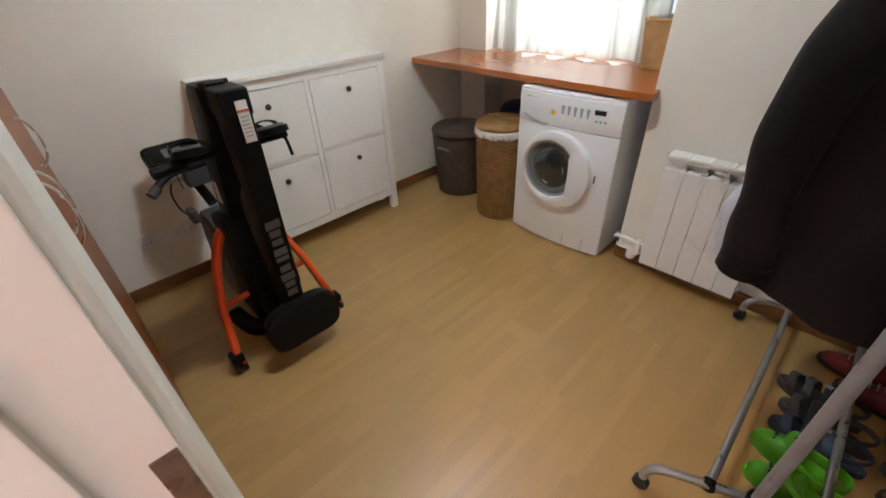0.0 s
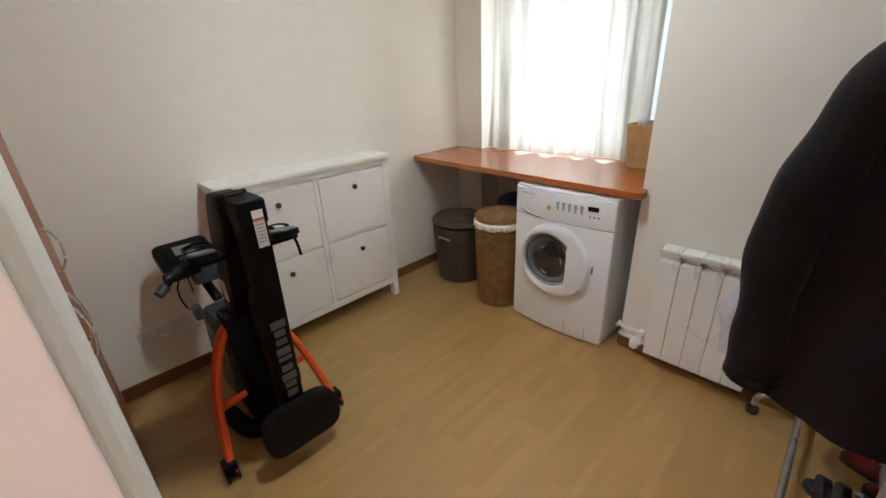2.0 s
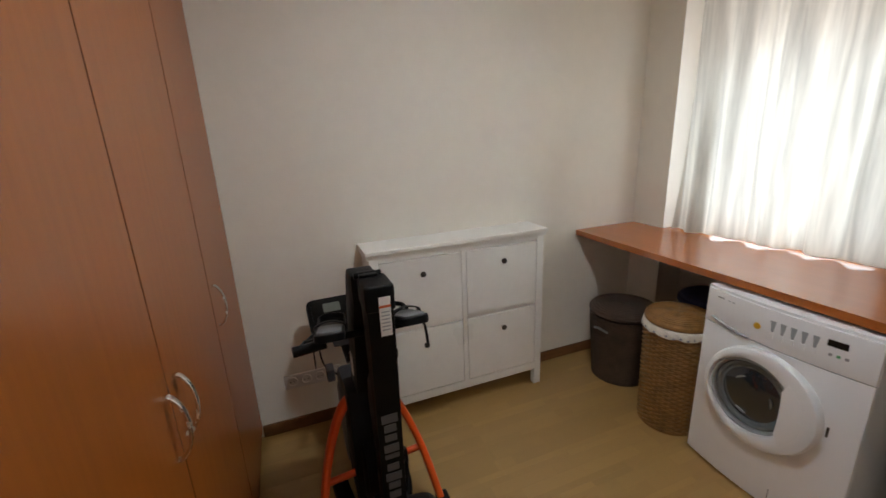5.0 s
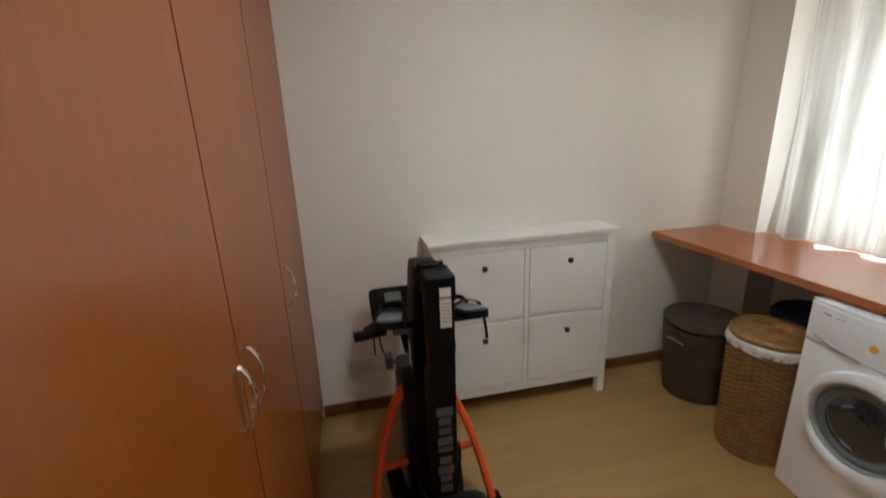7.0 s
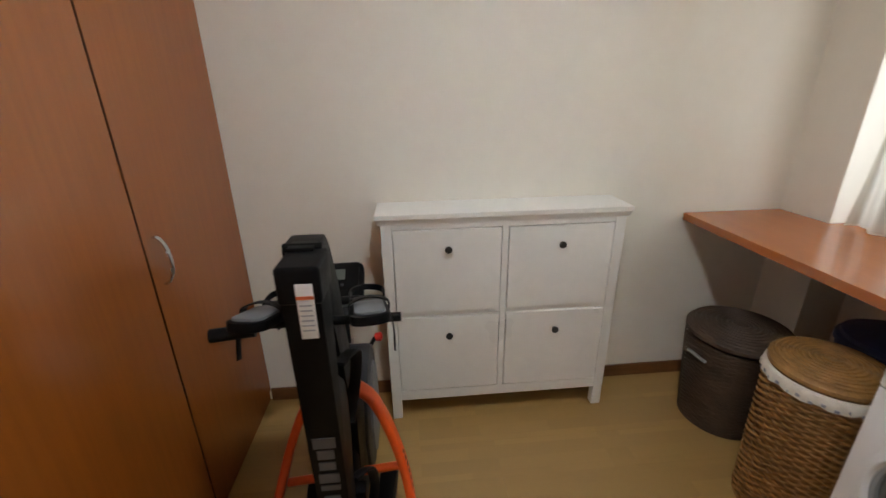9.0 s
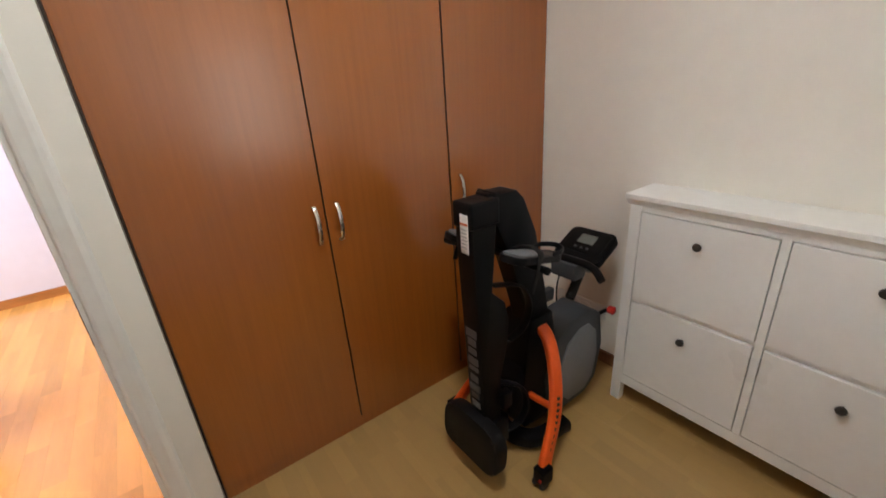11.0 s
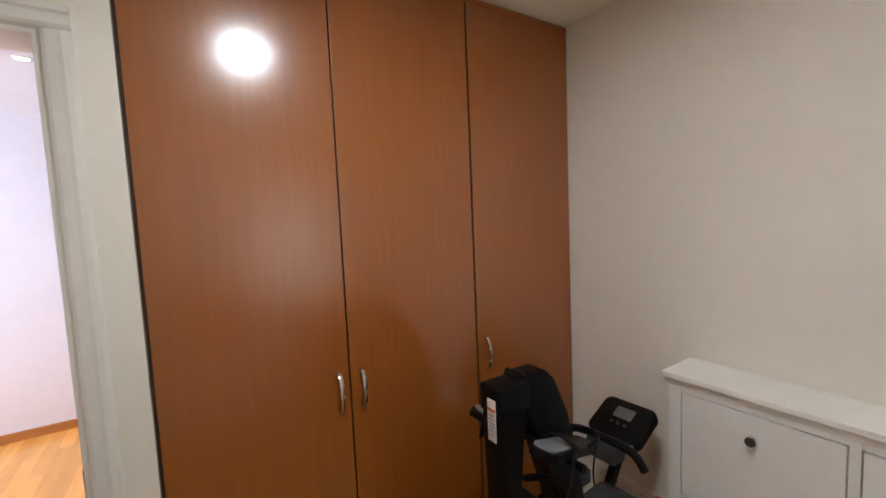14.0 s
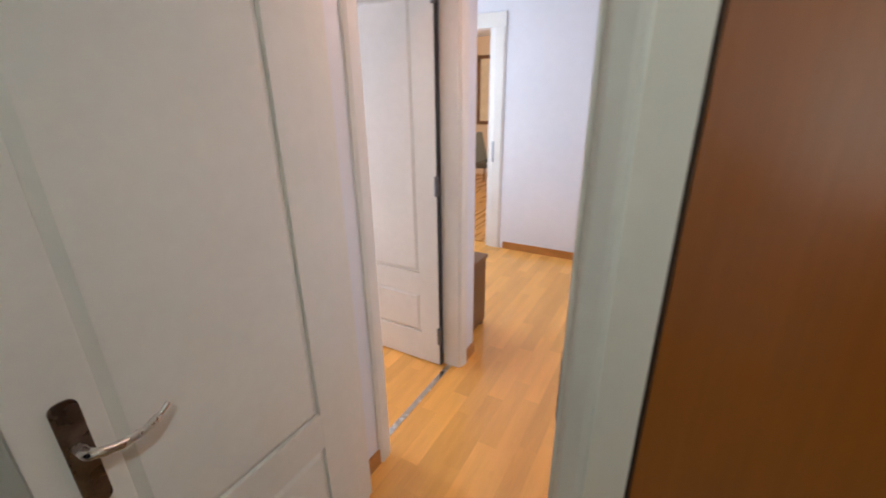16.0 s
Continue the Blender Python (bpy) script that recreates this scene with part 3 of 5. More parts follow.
# low wooden cabinet round the corner of the hall
lc = thing("low_cabinet", (-2.56, -3.0, 0), "low walnut-brown wooden cabinet standing in the hall", "cabinet")
part("body", box(-0.16, 0.12, -0.35, 0.13, 0.03, 0.50, 0.004), WALNUT, lc)
part("top", box(-0.17, 0.13, -0.36, 0.14, 0.50, 0.525, 0.004), WALNUT, lc)
for fx in (-0.14, 0.10):
    for fy in (-0.32, 0.10):
        part("foot", box(fx - 0.02, fx + 0.02, fy - 0.02, fy + 0.02, 0, 0.03), WALNUT, lc)

# far room: framed mirror and chair
mr = thing("wall_mirror", (-8.19, -5.05, 1.0), "tall dark framed mirror hanging on the cream wall", "mirror")
for y0, y1, z0, z1 in ((-0.45, -0.39, 0, 1.25), (0.39, 0.45, 0, 1.25), (-0.39, 0.39, 0, 0.06), (-0.39, 0.39, 1.19, 1.25)):
    part("frame", box(0, 0.03, y0, y1, z0, z1, 0.003), WALNUT, mr)
part("glass", box(0.005, 0.012, -0.39, 0.39, 0.06, 1.19), MIRROR, mr)
ch = thing("lounge_chair", (-7.2, -4.75, 0), "olive upholstered lounge chair on slim wooden legs", "chair")
part("seat", turn(box(-0.28, 0.28, -0.28, 0.28, 0.34, 0.44, 0.03), pose(0, 0, 0, 4, 0, 0)), CHAIRFAB, ch, smooth=True)
part("backrest", turn(box(-0.27, 0.27, -0.04, 0.06, 0.0, 0.52, 0.03), pose(0, -0.24, 0.40, 14, 0, 0)), CHAIRFAB, ch, smooth=True)
for fx in (-0.24, 0.24):
    for fy in (-0.24, 0.24):
        part("leg", sweep([(fx * 0.9, fy * 0.9, 0.36), (fx * 1.1, fy * 1.1, 0)], [0.018, 0.011], 8), WALNUT, ch, smooth=True)

# recessed hall spots
for sx in (-1.75, -2.77):
    sp = thing("ceiling_spot", (sx, -2.35, H), "small round recessed hall spotlight, switched on", "ceiling spot", "hall spots")
    part("rim", turn(ring_disc(0.032, 0.045, 0.006, 24), pose(0, 0, 0, 180, 0, 0)), CHROME, sp, smooth=True)
    part("lens", lathe([(0.031, -0.003), (0.031, -0.001)], 24), SPOTGLOW, sp)

# round ceiling lamp of the utility room
cl = thing("ceiling_lamp", (LAMP[0], LAMP[1], H), "round flat opal ceiling lamp, switched on", "ceiling lamp")
part("trim_ring", turn(ring_disc(0.087, 0.108, 0.012, 48), pose(0, 0, 0, 180, 0, 0)), WHITELAC, cl, "thin white trim ring", smooth=True)
part("diffuser", lathe([(0.085, -0.007), (0.085, -0.001)], 48), LAMPGLASS, cl, "glowing flat opal diffuser", smooth=40)


# ---- built-in wardrobe ----
W0, W1, WZ = -1.836, -0.001, 2.571
wd = thing("wardrobe", (XC, (W0 + W1) / 2, 0), "built-in cherry-veneer wardrobe with three tall doors and steel bow handles", "wardrobe")
wy = (W0 + W1) / 2
splits = (W0 + 0.007, -1.241, -0.642, W1 - 0.004)
bm = box(-0.58, -0.02, W0 - wy, W0 + 0.018 - wy, 0, WZ)
box(-0.58, -0.02, W1 - 0.018 - wy, W1 - wy, 0, WZ, bm=bm)
box(-0.58, -0.56, W0 - wy, W1 - wy, 0, WZ, bm=bm)
part("carcass", bm, CHERRY, wd)
# dark strip whose colour stands in for the shadow beside the doors
part("shadow_edge", box(-0.03, -0.002, W0 - wy, W0 + 0.006 - wy, 0, WZ), GAPSHADE, wd, "dark strip painting the shadow gap beside the doors")
part("plinth", box(-0.03, -0.012, W0 + 0.010 - wy, W1 - wy, 0, 0.058), CHERRY, wd)
part("top_filler", box(-0.022, -0.003, W0 + 0.010 - wy, W1 - wy, 2.548, WZ, 0.001), CHERRY, wd)
# dark sheet behind the doors paints the shade seen in their gaps
part("shade_sheet", box(-0.034, -0.030, W0 + 0.018 - wy, W1 - 0.018 - wy, 0.05, 2.553), GAPSHADE, wd, "dark sheet painting the shade inside the door gaps")
for i in range(3):
    y0, y1 = splits[i] + (0.0016, 0.0028, 0.0045)[i], splits[i + 1] - (0.0028, 0.0045, 0.0016)[i]
    dr = part("door", box(-0.02, 0, y0 - wy, y1 - wy, 0.062, 2.545, 0.0012), CHERRY, wd)
    # dark strip over the cherry edge paints the gap's shade
    part("edge_strip", box(-0.0195, -0.0006, y0 - 0.0006 - wy, y0 + 0.0004 - wy, 0.064, 2.543), EDGESHADE, dr, "dark strip painting the shade in the door gap")
    hy = (splits[1] - 0.042, splits[1] + 0.045, splits[2] + 0.052)[i] - wy
    pts = smooth_path([(-0.001, hy, 1.085), (0.012, hy, 1.083), (0.028, hy, 1.055), (0.034, hy, 1.012), (0.028, hy, 0.968), (0.012, hy, 0.940), (-0.001, hy, 0.938)], 5)
    part("handle", sweep(pts, 0, 10, flat=(0.0075, 0.0032, (0, 1, 0))), CHROME, dr, "polished steel bow handle", smooth=True)

# ---- shoe cabinet with four flap doors ----
sc = thing("shoe_cabinet", (0, -0.11, 0), "white lacquered shoe cabinet with four flap doors and dark knobs", "shoe cabinet")


def S(x0, x1, y0, y1, z0, z1, bev=0.0015):
    return box(x0, x1, y0 + 0.11, y1 + 0.11, z0, z1, bev)


part("top", S(-0.535, 0.535, -0.222, -0.002, 0.998, 1.020, 0.003), WHITELAC, sc)
part("cornice", extrude([(-0.209 + 0.11, 0.976), (-0.211 + 0.11, 0.984), (-0.214 + 0.11, 0.998), (-0.010 + 0.11, 0.998), (-0.010 + 0.11, 0.976)], "x", -0.528, 0.528), WHITELAC, sc)
for x0, x1 in ((-0.515, -0.470), (0.470, 0.515)):
    part("leg", S(x0, x1, -0.206, -0.166, 0, 0.976), WHITELAC, sc)
    part("leg", S(x0, x1, -0.044, -0.004, 0, 0.976), WHITELAC, sc)
for x0 in (-0.512, 0.494):
    part("side_panel", S(x0, x0 + 0.018, -0.166, -0.044, 0.115, 0.976), WHITELAC, sc)
part("centre_post", S(-0.013, 0.013, -0.205, -0.02, 0.155, 0.976), WHITELAC, sc)
part("bottom_rail", S(-0.470, 0.470, -0.205, -0.18, 0.105, 0.155), WHITELAC, sc)
part("top_rail", S(-0.470, 0.470, -0.204, -0.18, 0.953, 0.976), WHITELAC, sc)
part("bottom_panel", S(-0.494, 0.494, -0.18, -0.01, 0.13, 0.148), WHITELAC, sc)
part("back_panel", S(-0.494, 0.494, -0.012, -0.006, 0.13, 0.976), WHITELAC, sc)
part("middle_rail", S(-0.470, 0.470, -0.196, -0.17, 0.548, 0.566), WHITELAC, sc)
for x0, x1 in ((-0.466, -0.0165), (0.0165, 0.466)):
    for z0, z1, kz in ((0.570, 0.948, 0.866), (0.160, 0.5435, 0.456)):
        dr = part("flap_door", S(x0, x1, -0.206, -0.188, z0, z1, 0.002), WHITELAC, sc)
        kx = (x0 + x1) / 2
        kb = lathe([(0.006, 0), (0.006, 0.008), (0.009, 0.012), (0.0145, 0.016), (0.016, 0.021), (0.014, 0.026), (0.008, 0.029), (0.002, 0.030)], 16)
        part("knob", turn(kb, Matrix.Translation((kx, -0.096, kz)) @ pose(0, 0, 0, 90, 0, 0)), KNOB, dr, "dark bronze round knob", smooth=True)

# ---- desk in the window niche ----
desk = thing("worktop", (1.2, -0.82, 0.88), "orange cherry-veneer worktop built into the window niche", "worktop")
outline = [(0.915, -0.003), (1.407, -0.003), (1.407, -0.253), (1.615, -0.253), (1.615, -1.637), (0.972, -1.637), (0.966, -1.665)]
outline += [(0.905, -1.670), (0.886, -1.664), (0.878, -1.648), (0.878, -1.60), (0.893, -0.85)]
part("slab", turn(extrude(outline, "z", 0.885, 0.920, 0.002), Matrix.Translation((-1.2, 0.82, -0.88))), CHERRYTOP, desk)
part("edge_strip", turn(extrude([(0.9135, -0.006), (0.8915, -0.85), (0.8765, -1.60), (0.8765, -1.645), (0.8795, -1.645), (0.8795, -1.60), (0.8945, -0.85), (0.9165, -0.006)], "z", 0.886, 0.919),
                       Matrix.Translation((-1.2, 0.82, -0.88))), CHERRYTOP, desk)

# ---- sheer curtain ----
bm = bmesh.new()
nu, nv = 220, 26
grid = []
for j in range(nv + 1):
    v = j / nv
    z = 0.926 + v * 1.43
    row = []
    for i in range(nu + 1):
        u = i / nu
        spread = 1.0 - 0.02 * v
        y = -0.315 - 0.03 * v - u * 1.12 * spread - 0.01 * v
        fold = 0.026 * math.sin(u * 39 + 1.8 * math.sin(u * 7 + 0.6 * v) + 0.8 * math.sin(v * 2.2)) + 0.010 * math.sin(u * 83 + 2.5 * math.sin(u * 13 + 1.5 * v))
        x = 1.405 + 0.115 * u * (1 - 0.6 * v) + fold * (0.65 + 0.35 * (1 - v)) + 0.012 * math.sin(u * 5 + v * 4)
        zz = z + (0.006 * math.sin(u * 34) + 0.004 if j == 0 else 0)
        row.append(bm.verts.new((x, y, zz)))
    grid.append(row)
for j in range(nv):
    for i in range(nu):
        bm.faces.new((grid[j][i], grid[j][i + 1], grid[j + 1][i + 1], grid[j + 1][i]))
hem = [Vector(v.co) - Vector((1.45, -0.85, 0.92)) + Vector((0, 0, 0.004)) for v in grid[0][::2]]
cur = thing("curtain", (1.45, -0.85, 0.92), "sheer cream-white curtain hanging in soft folds onto the worktop", "curtain")
part("cloth", turn(bm, Matrix.Translation((-1.45, 0.85, -0.92))), CURTAIN, cur, smooth=80)
part("hem", sweep(hem, 0.0022, 6), LINEN, cur)
part("rod", turn(sweep([(1.45, -0.255, 2.352), (1.45, -1.63, 2.352)], 0.009, 12), Matrix.Translation((-1.45, 0.85, -0.92))), WHITELAC, cur, smooth=True)


# ---- woven baskets ----
def woven(r_of, z0, z1, pitch, strand, stakes, shape=None, n=None):
    """Courses of strands that pass in front of and behind upright stakes; shape maps an angle and radius to x, y."""
    bm = bmesh.new()
    shape = shape or (lambda a, r: (r * math.cos(a), r * math.sin(a)))
    n = n or stakes * 3
    rows = int((z1 - z0) / pitch)
    for k in range(rows):
        z = z0 + (k + 0.5) * pitch
        ring = []
        for i in range(n):
            a = 2 * math.pi * i / n
            r = r_of(z) + strand * 0.9 * math.cos(a * stakes / 2 * 1.0 + math.pi * (k % 2))
            x, y = shape(a, r)
            ring.append((x, y, z + random.uniform(-1, 1) * strand * 0.12))
        vs = []
        for i, p in enumerate(ring):
            a = 2 * math.pi * i / n
            nx, ny = math.cos(a), math.sin(a)
            h, d = pitch * 0.50, strand * 0.55
            vs.append([bm.verts.new((p[0] + nx * d * c, p[1] + ny * d * c, p[2] + h * s)) for c, s in ((1, 0.35), (1, -0.35), (0, -1), (-1, 0), (0, 1))])
        for i in range(n):
            p, q = vs[i], vs[(i + 1) % n]
            for j in range(5):
                bm.faces.new((p[j], p[(j + 1) % 5], q[(j + 1) % 5], q[j]))
    return bm


def hamper(at, r, h, material, label, lid_mat, strand, liner, taper=0.10, pitch=0.0125, stakes=38):
    hp = thing("laundry_hamper", at, label, "laundry hamper", "hampers under the worktop")
    rr = lambda z: r * (1 - taper + taper * min(1, z / h * 1.1))
    tagged(part("woven_body", woven(rr, 0.012, h, pitch, strand, stakes), material, hp, smooth=True), kind="stuff")
    part("inner_wall", lathe([(r * (0.96 - taper), 0.006), (r * (0.97 - taper), 0.02), (r * 0.965, h), (r * 0.93, h), (r * (0.93 - taper), 0.03)], 40), material, hp, smooth=True)
    part("base_braid", lathe([(r * (0.98 - taper), 0), (r * (1.03 - taper), 0.004), (r * (1.03 - taper), 0.016), (r * (0.98 - taper), 0.02)], 40), material, hp, smooth=True)
    if liner:
        bm = bmesh.new()
        prof = []
        n = 72
        for k, (dr, z) in enumerate(((0.004, h + 0.012), (0.012, h + 0.004), (0.014, h - 0.015), (0.013, h - 0.030))):
            prof.append([bm.verts.new(((r + dr + 0.004 * math.sin(j * 1.7) * (k > 1)) * math.cos(2 * math.pi * j / n), (r + dr + 0.004 * math.sin(j * 1.7) * (k > 1)) * math.sin(2 * math.pi * j / n),
                                       z + 0.004 * math.sin(j * 0.9) * (k == 3))) for j in range(n)])
        for p, q in zip(prof, prof[1:]):
            for j in range(n):
                bm.faces.new((p[j], p[(j + 1) % n], q[(j + 1) % n], q[j]))
        part("liner", bm, LINEN, hp, "folded cream cotton liner", smooth=True)
    lid = part("lid", lathe([(r * 0.99, h + 0.012), (r * 1.04, h + 0.018), (r * 1.04, h + 0.032), (r * 0.98, h + 0.042), (r * 0.7, h + 0.052), (r * 0.3, h + 0.057), (0.004, h + 0.058)], 44), lid_mat, hp, smooth=True)
    bm = bmesh.new()
    for k in range(9):
        q = r * (0.15 + 0.1 * k)
        zz = h + 0.0585 - 0.016 * (q / r) ** 2
        sweep([(q * math.cos(2 * math.pi * j / 36), q * math.sin(2 * math.pi * j / 36), zz) for j in range(36)], 0.005, 6, closed=True, bm=bm)
    part("lid_weave", bm, lid_mat, lid, smooth=True)
    return hp


honey = hamper((0.945, -0.79, 0), 0.156, 0.585, WICKER, "tall honey-coloured wicker laundry hamper with a cream liner and lid", WICKER, 0.0062, True, 0.08, 0.0125, 34)
for k in range(34):
    a = 2 * math.pi * k / 34
    part("check_patch", turn(box(-0.0008, 0.0008, -0.006, 0.006, 0.556, 0.566), Matrix.Translation((0.171 * math.cos(a), 0.171 * math.sin(a), 0.006 * (k % 2))) @ pose(0, 0, 0, 0, 0, math.degrees(a))), CHECK, honey)
dk = hamper((1.045, -0.335, 0), 0.200, 0.435, DARKWICK, "dark brown woven laundry hamper with a domed lid", DARKWICK, 0.003, False, 0.17, 0.010)
for s in (1,):
    part("handle", sweep(smooth_path([(-0.19, -0.07, 0.36), (-0.212, -0.05, 0.375), (-0.216, -0.02, 0.378), (-0.214, 0.01, 0.372), (-0.196, 0.03, 0.357)], 5), 0.007, 8), LIGHTGREY, dk, "pale rope handle", smooth=True)

bb = thing("storage_bag", (1.30, -0.70, 0), "dark navy fabric storage bag under the worktop", "bag")
part("body", lathe([(0.13, 0), (0.145, 0.02), (0.15, 0.3), (0.155, 0.59), (0.15, 0.63), (0.12, 0.645), (0.05, 0.65)], 32), BLUEBAG, bb, smooth=True)
part("rim", turn(lathe([(0.155, 0), (0.165, 0.005), (0.165, 0.025), (0.155, 0.03)], 32), Matrix.Translation((0, 0, 0.585))), BLUEBAG, bb, smooth=True)

# square basket on the worktop
sb = thing("desk_basket", (1.47, -1.50, 0.920), "square pale wicker basket standing on the worktop", "basket")
sq = lambda a, r: (math.copysign(min(1, abs(1.25 * math.cos(a))) ** 0.8, math.cos(a)) * r, math.copysign(min(1, abs(1.25 * math.sin(a))) ** 0.8, math.sin(a)) * r)
tagged(part("woven_body", woven(lambda z: 0.112 + 0.02 * z / 0.25, 0.004, 0.235, 0.011, 0.0035, 36, sq, 144), WICKER2, sb, smooth=True), kind="stuff")
part("inner_wall", extrude(rounded(0.205, 0.205, 0.02), "z", 0.002, 0.10), WICKER2, sb)
part("rim", sweep([(*sq(2 * math.pi * i / 72, 0.132), 0.238) for i in range(72)], 0.008, 8, closed=True), WICKER2, sb, smooth=True)


# ---- washing machine ----
wm = thing("washing_machine", (0.855, -1.275, 0), "white front-loading washing machine under the worktop", "washing machine")
# local x points out of the front towards the room (negative world x), so build in world sense: front at x = 0, body behind at +x
WH = 0.872
bow = lambda y: 0.008 - 0.032 * (1 - (y / 0.3) ** 2)
ys = [-0.297 + 0.594 * i / 24 for i in range(25)]


def bowed(y0, y1, z0, z1, out, n=4, skew=0.0):
    """A thin piece that follows the bowed front, standing proud of it."""
    yy = [y0 + (y1 - y0) * i / n for i in range(n + 1)]
    bm = extrude([(bow(y) - out, y) for y in yy] + [(bow(y) + 0.002, y) for y in reversed(yy)], "z", z0, z1)
    if skew:
        for v in bm.verts:
            if v.co.z < (z0 + z1) / 2:
                v.co.y = (y0 + y1) / 2 + (v.co.y - (y0 + y1) / 2) * skew
    return bm


part("body", extrude([(0.02, 0.297), (0.53, 0.297), (0.53, -0.297), (0.02, -0.297)], "z", 0.012, WH - 0.018, 0.004), ENAMEL, wm)
front = [(bow(y), y) for y in ys]
part("front_panel", extrude(front + [(0.02, 0.297), (0.02, -0.297)], "z", 0.012, 0.700, 0.003), ENAMEL, wm, smooth=30)
part("panel_joint", extrude([(bow(y) + 0.003, y) for y in ys] + [(0.02, 0.295), (0.02, -0.295)], "z", 0.699, 0.704), LIGHTGREY, wm)
part("control_panel", extrude([(bow(y) - 0.003, y) for y in ys] + [(0.02, 0.297), (0.02, -0.297)], "z", 0.7035, WH - 0.012, 0.006), ENAMEL, wm, smooth=30)
part("lid_top", extrude([(bow(y) + 0.004, y * 1.006) for y in ys] + [(0.535, 0.299), (0.535, -0.299)], "z", WH - 0.018, WH, 0.006), ENAMEL, wm, smooth=35)
for fy in (-0.25, 0.25):
    part("foot", lathe([(0.02, 0), (0.02, 0.008), (0.012, 0.013)], 16, (0.05, fy, 0)), RUBBER, wm)
    part("foot", lathe([(0.02, 0), (0.02, 0.008), (0.012, 0.013)], 16, (0.48, fy, 0)), RUBBER, wm)
R = Matrix.Translation((bow(0), 0.012, 0.470)) @ pose(0, 0, 0, 0, -90, 0) @ Matrix.Diagonal((1.115, 1.115, 1, 1))
GY = 0.026   # the glass sits off the door's centre, towards the hinge


def eccentric(prof, n=56):
    """A ring from (radius, height, share of the glass offset) circles."""
    bm = bmesh.new()
    rings = [[bm.verts.new((r * math.cos(2 * math.pi * j / n), r * math.sin(2 * math.pi * j / n) + GY * o, z)) for j in range(n)] for r, z, o in prof]
    for i in range(len(rings)):
        p, q = rings[i], rings[(i + 1) % len(rings)]
        for j in range(n):
            bm.faces.new((p[j], p[(j + 1) % n], q[(j + 1) % n], q[j]))
    return bm


dr = part("door", turn(eccentric([(0.193, -0.016, 0), (0.194, 0.014, 0), (0.189, 0.026, 0.05), (0.176, 0.032, 0.2), (0.156, 0.032, 0.7), (0.147, 0.028, 0.95), (0.142, 0.016, 1), (0.142, -0.016, 1)]), R), ENAMEL, wm, "round white porthole door", smooth=True)
part("inner_ring", turn(eccentric([(0.142, -0.01, 1), (0.143, 0.017, 1), (0.137, 0.020, 1), (0.132, 0.015, 1), (0.132, -0.01, 1)]), R), LIGHTGREY, dr, "grey inner ring", smooth=True)
part("glass_rim", turn(lathe([(0.133, 0.000), (0.126, 0.008), (0.116, 0.008), (0.108, -0.002)], 48, (0, GY, 0)), R), BOWLRIM, dr, "grey-green rim of the glass bowl", smooth=True)
part("glass", turn(lathe([(0.110, -0.004), (0.095, 0.004), (0.06, 0.012), (0.02, 0.016), (0.002, 0.016)], 48, (0, GY, 0)), R), SMOKED, dr, "dark curved porthole glass", smooth=True)
# pale steel arcs laid on the bowl imitate glints in the glass
for a0, r0 in ((20, 0.070), (150, 0.078), (262, 0.074)):
    part("glass_glint", turn(sweep([(r0 * math.cos(radians(a0 + 6 * j)), r0 * math.sin(radians(a0 + 6 * j)) + GY, 0.0105 + 0.0008 * j) for j in range(6)], [0.0015, 0.003, 0.004, 0.004, 0.003, 0.0015], 8), R), GALV, dr, "pale steel arc painting a glint on the dark glass", smooth=True)
crescent = [(0.155 * math.cos(radians(a)), 0.155 * math.sin(radians(a))) for a in range(-52, 53, 8)] + [(0.072 + 0.01 * math.cos(radians(a)), 0.108 * math.sin(radians(a))) for a in range(52, -53, -13)]
part("door_handle", turn(extrude([(u, v) for v, u in [(-p[0], p[1]) for p in crescent]], "z", 0.014, 0.034, 0.005), R), ENAMEL, dr, "white crescent grip of the door", smooth=True)
part("hinge_mark", bowed(-0.216, -0.210, 0.45, 0.49, 0.004), DARKPRINT, wm)
for ly in (-0.084, -0.204):
    part("flap_line", bowed(ly - 0.0012, ly + 0.0012, 0.012, 0.095, 0.0008, 1), GREYPRINT, wm)
pts = smooth_path([(bow(0.25) - 0.006, 0.255, 0.735), (bow(0.18) - 0.008, 0.17, 0.716), (bow(0.1) - 0.008, 0.09, 0.709)], 6)
part("drawer_grip", sweep(pts, 0, 8, flat=(0.004, 0.006, (0, 0, 1))), LIGHTGREY, wm, "shaped grip of the detergent drawer", smooth=True)
part("dial", turn(lathe([(0.013, 0), (0.013, 0.003), (0.010, 0.004)], 20), Matrix.Translation((bow(0.06) - 0.003, 0.063, 0.775)) @ pose(0, 0, 0, 0, -90, 0)), YELLOW, wm, "small yellow sticker")
for k in range(5):
    y = 0.008 - 0.034 * k
    part("button", bowed(y - 0.007, y + 0.007, 0.748, 0.770, 0.009), ENAMEL, wm)
    part("button_print", bowed(y - 0.010, y + 0.010, 0.772, 0.818, 0.0042, 4, 0.35), LIGHTGREY, wm)
part("display", bowed(-0.215, -0.160, 0.798, 0.822, 0.0048), DISPLAY, wm, "small dark display")
GREENPRINT = mat("green_print", (0.1, 0.4, 0.2), 0.5)
for k in range(3):
    part("print_dot", bowed(-0.178 - 0.022 * k, -0.168 - 0.022 * k, 0.762, 0.772, 0.0044), (GREYPRINT, GREENPRINT, GREYPRINT)[k], wm)
part("maker_mark", bowed(0.215, 0.245, 0.828, 0.834, 0.0040), GREYPRINT, wm, "small grey maker's mark as a bar")
for yy in (0.19, 0.17):
    part("maker_print", bowed(yy - 0.006, yy + 0.006, 0.829, 0.832, 0.0040), LIGHTGREY, wm)

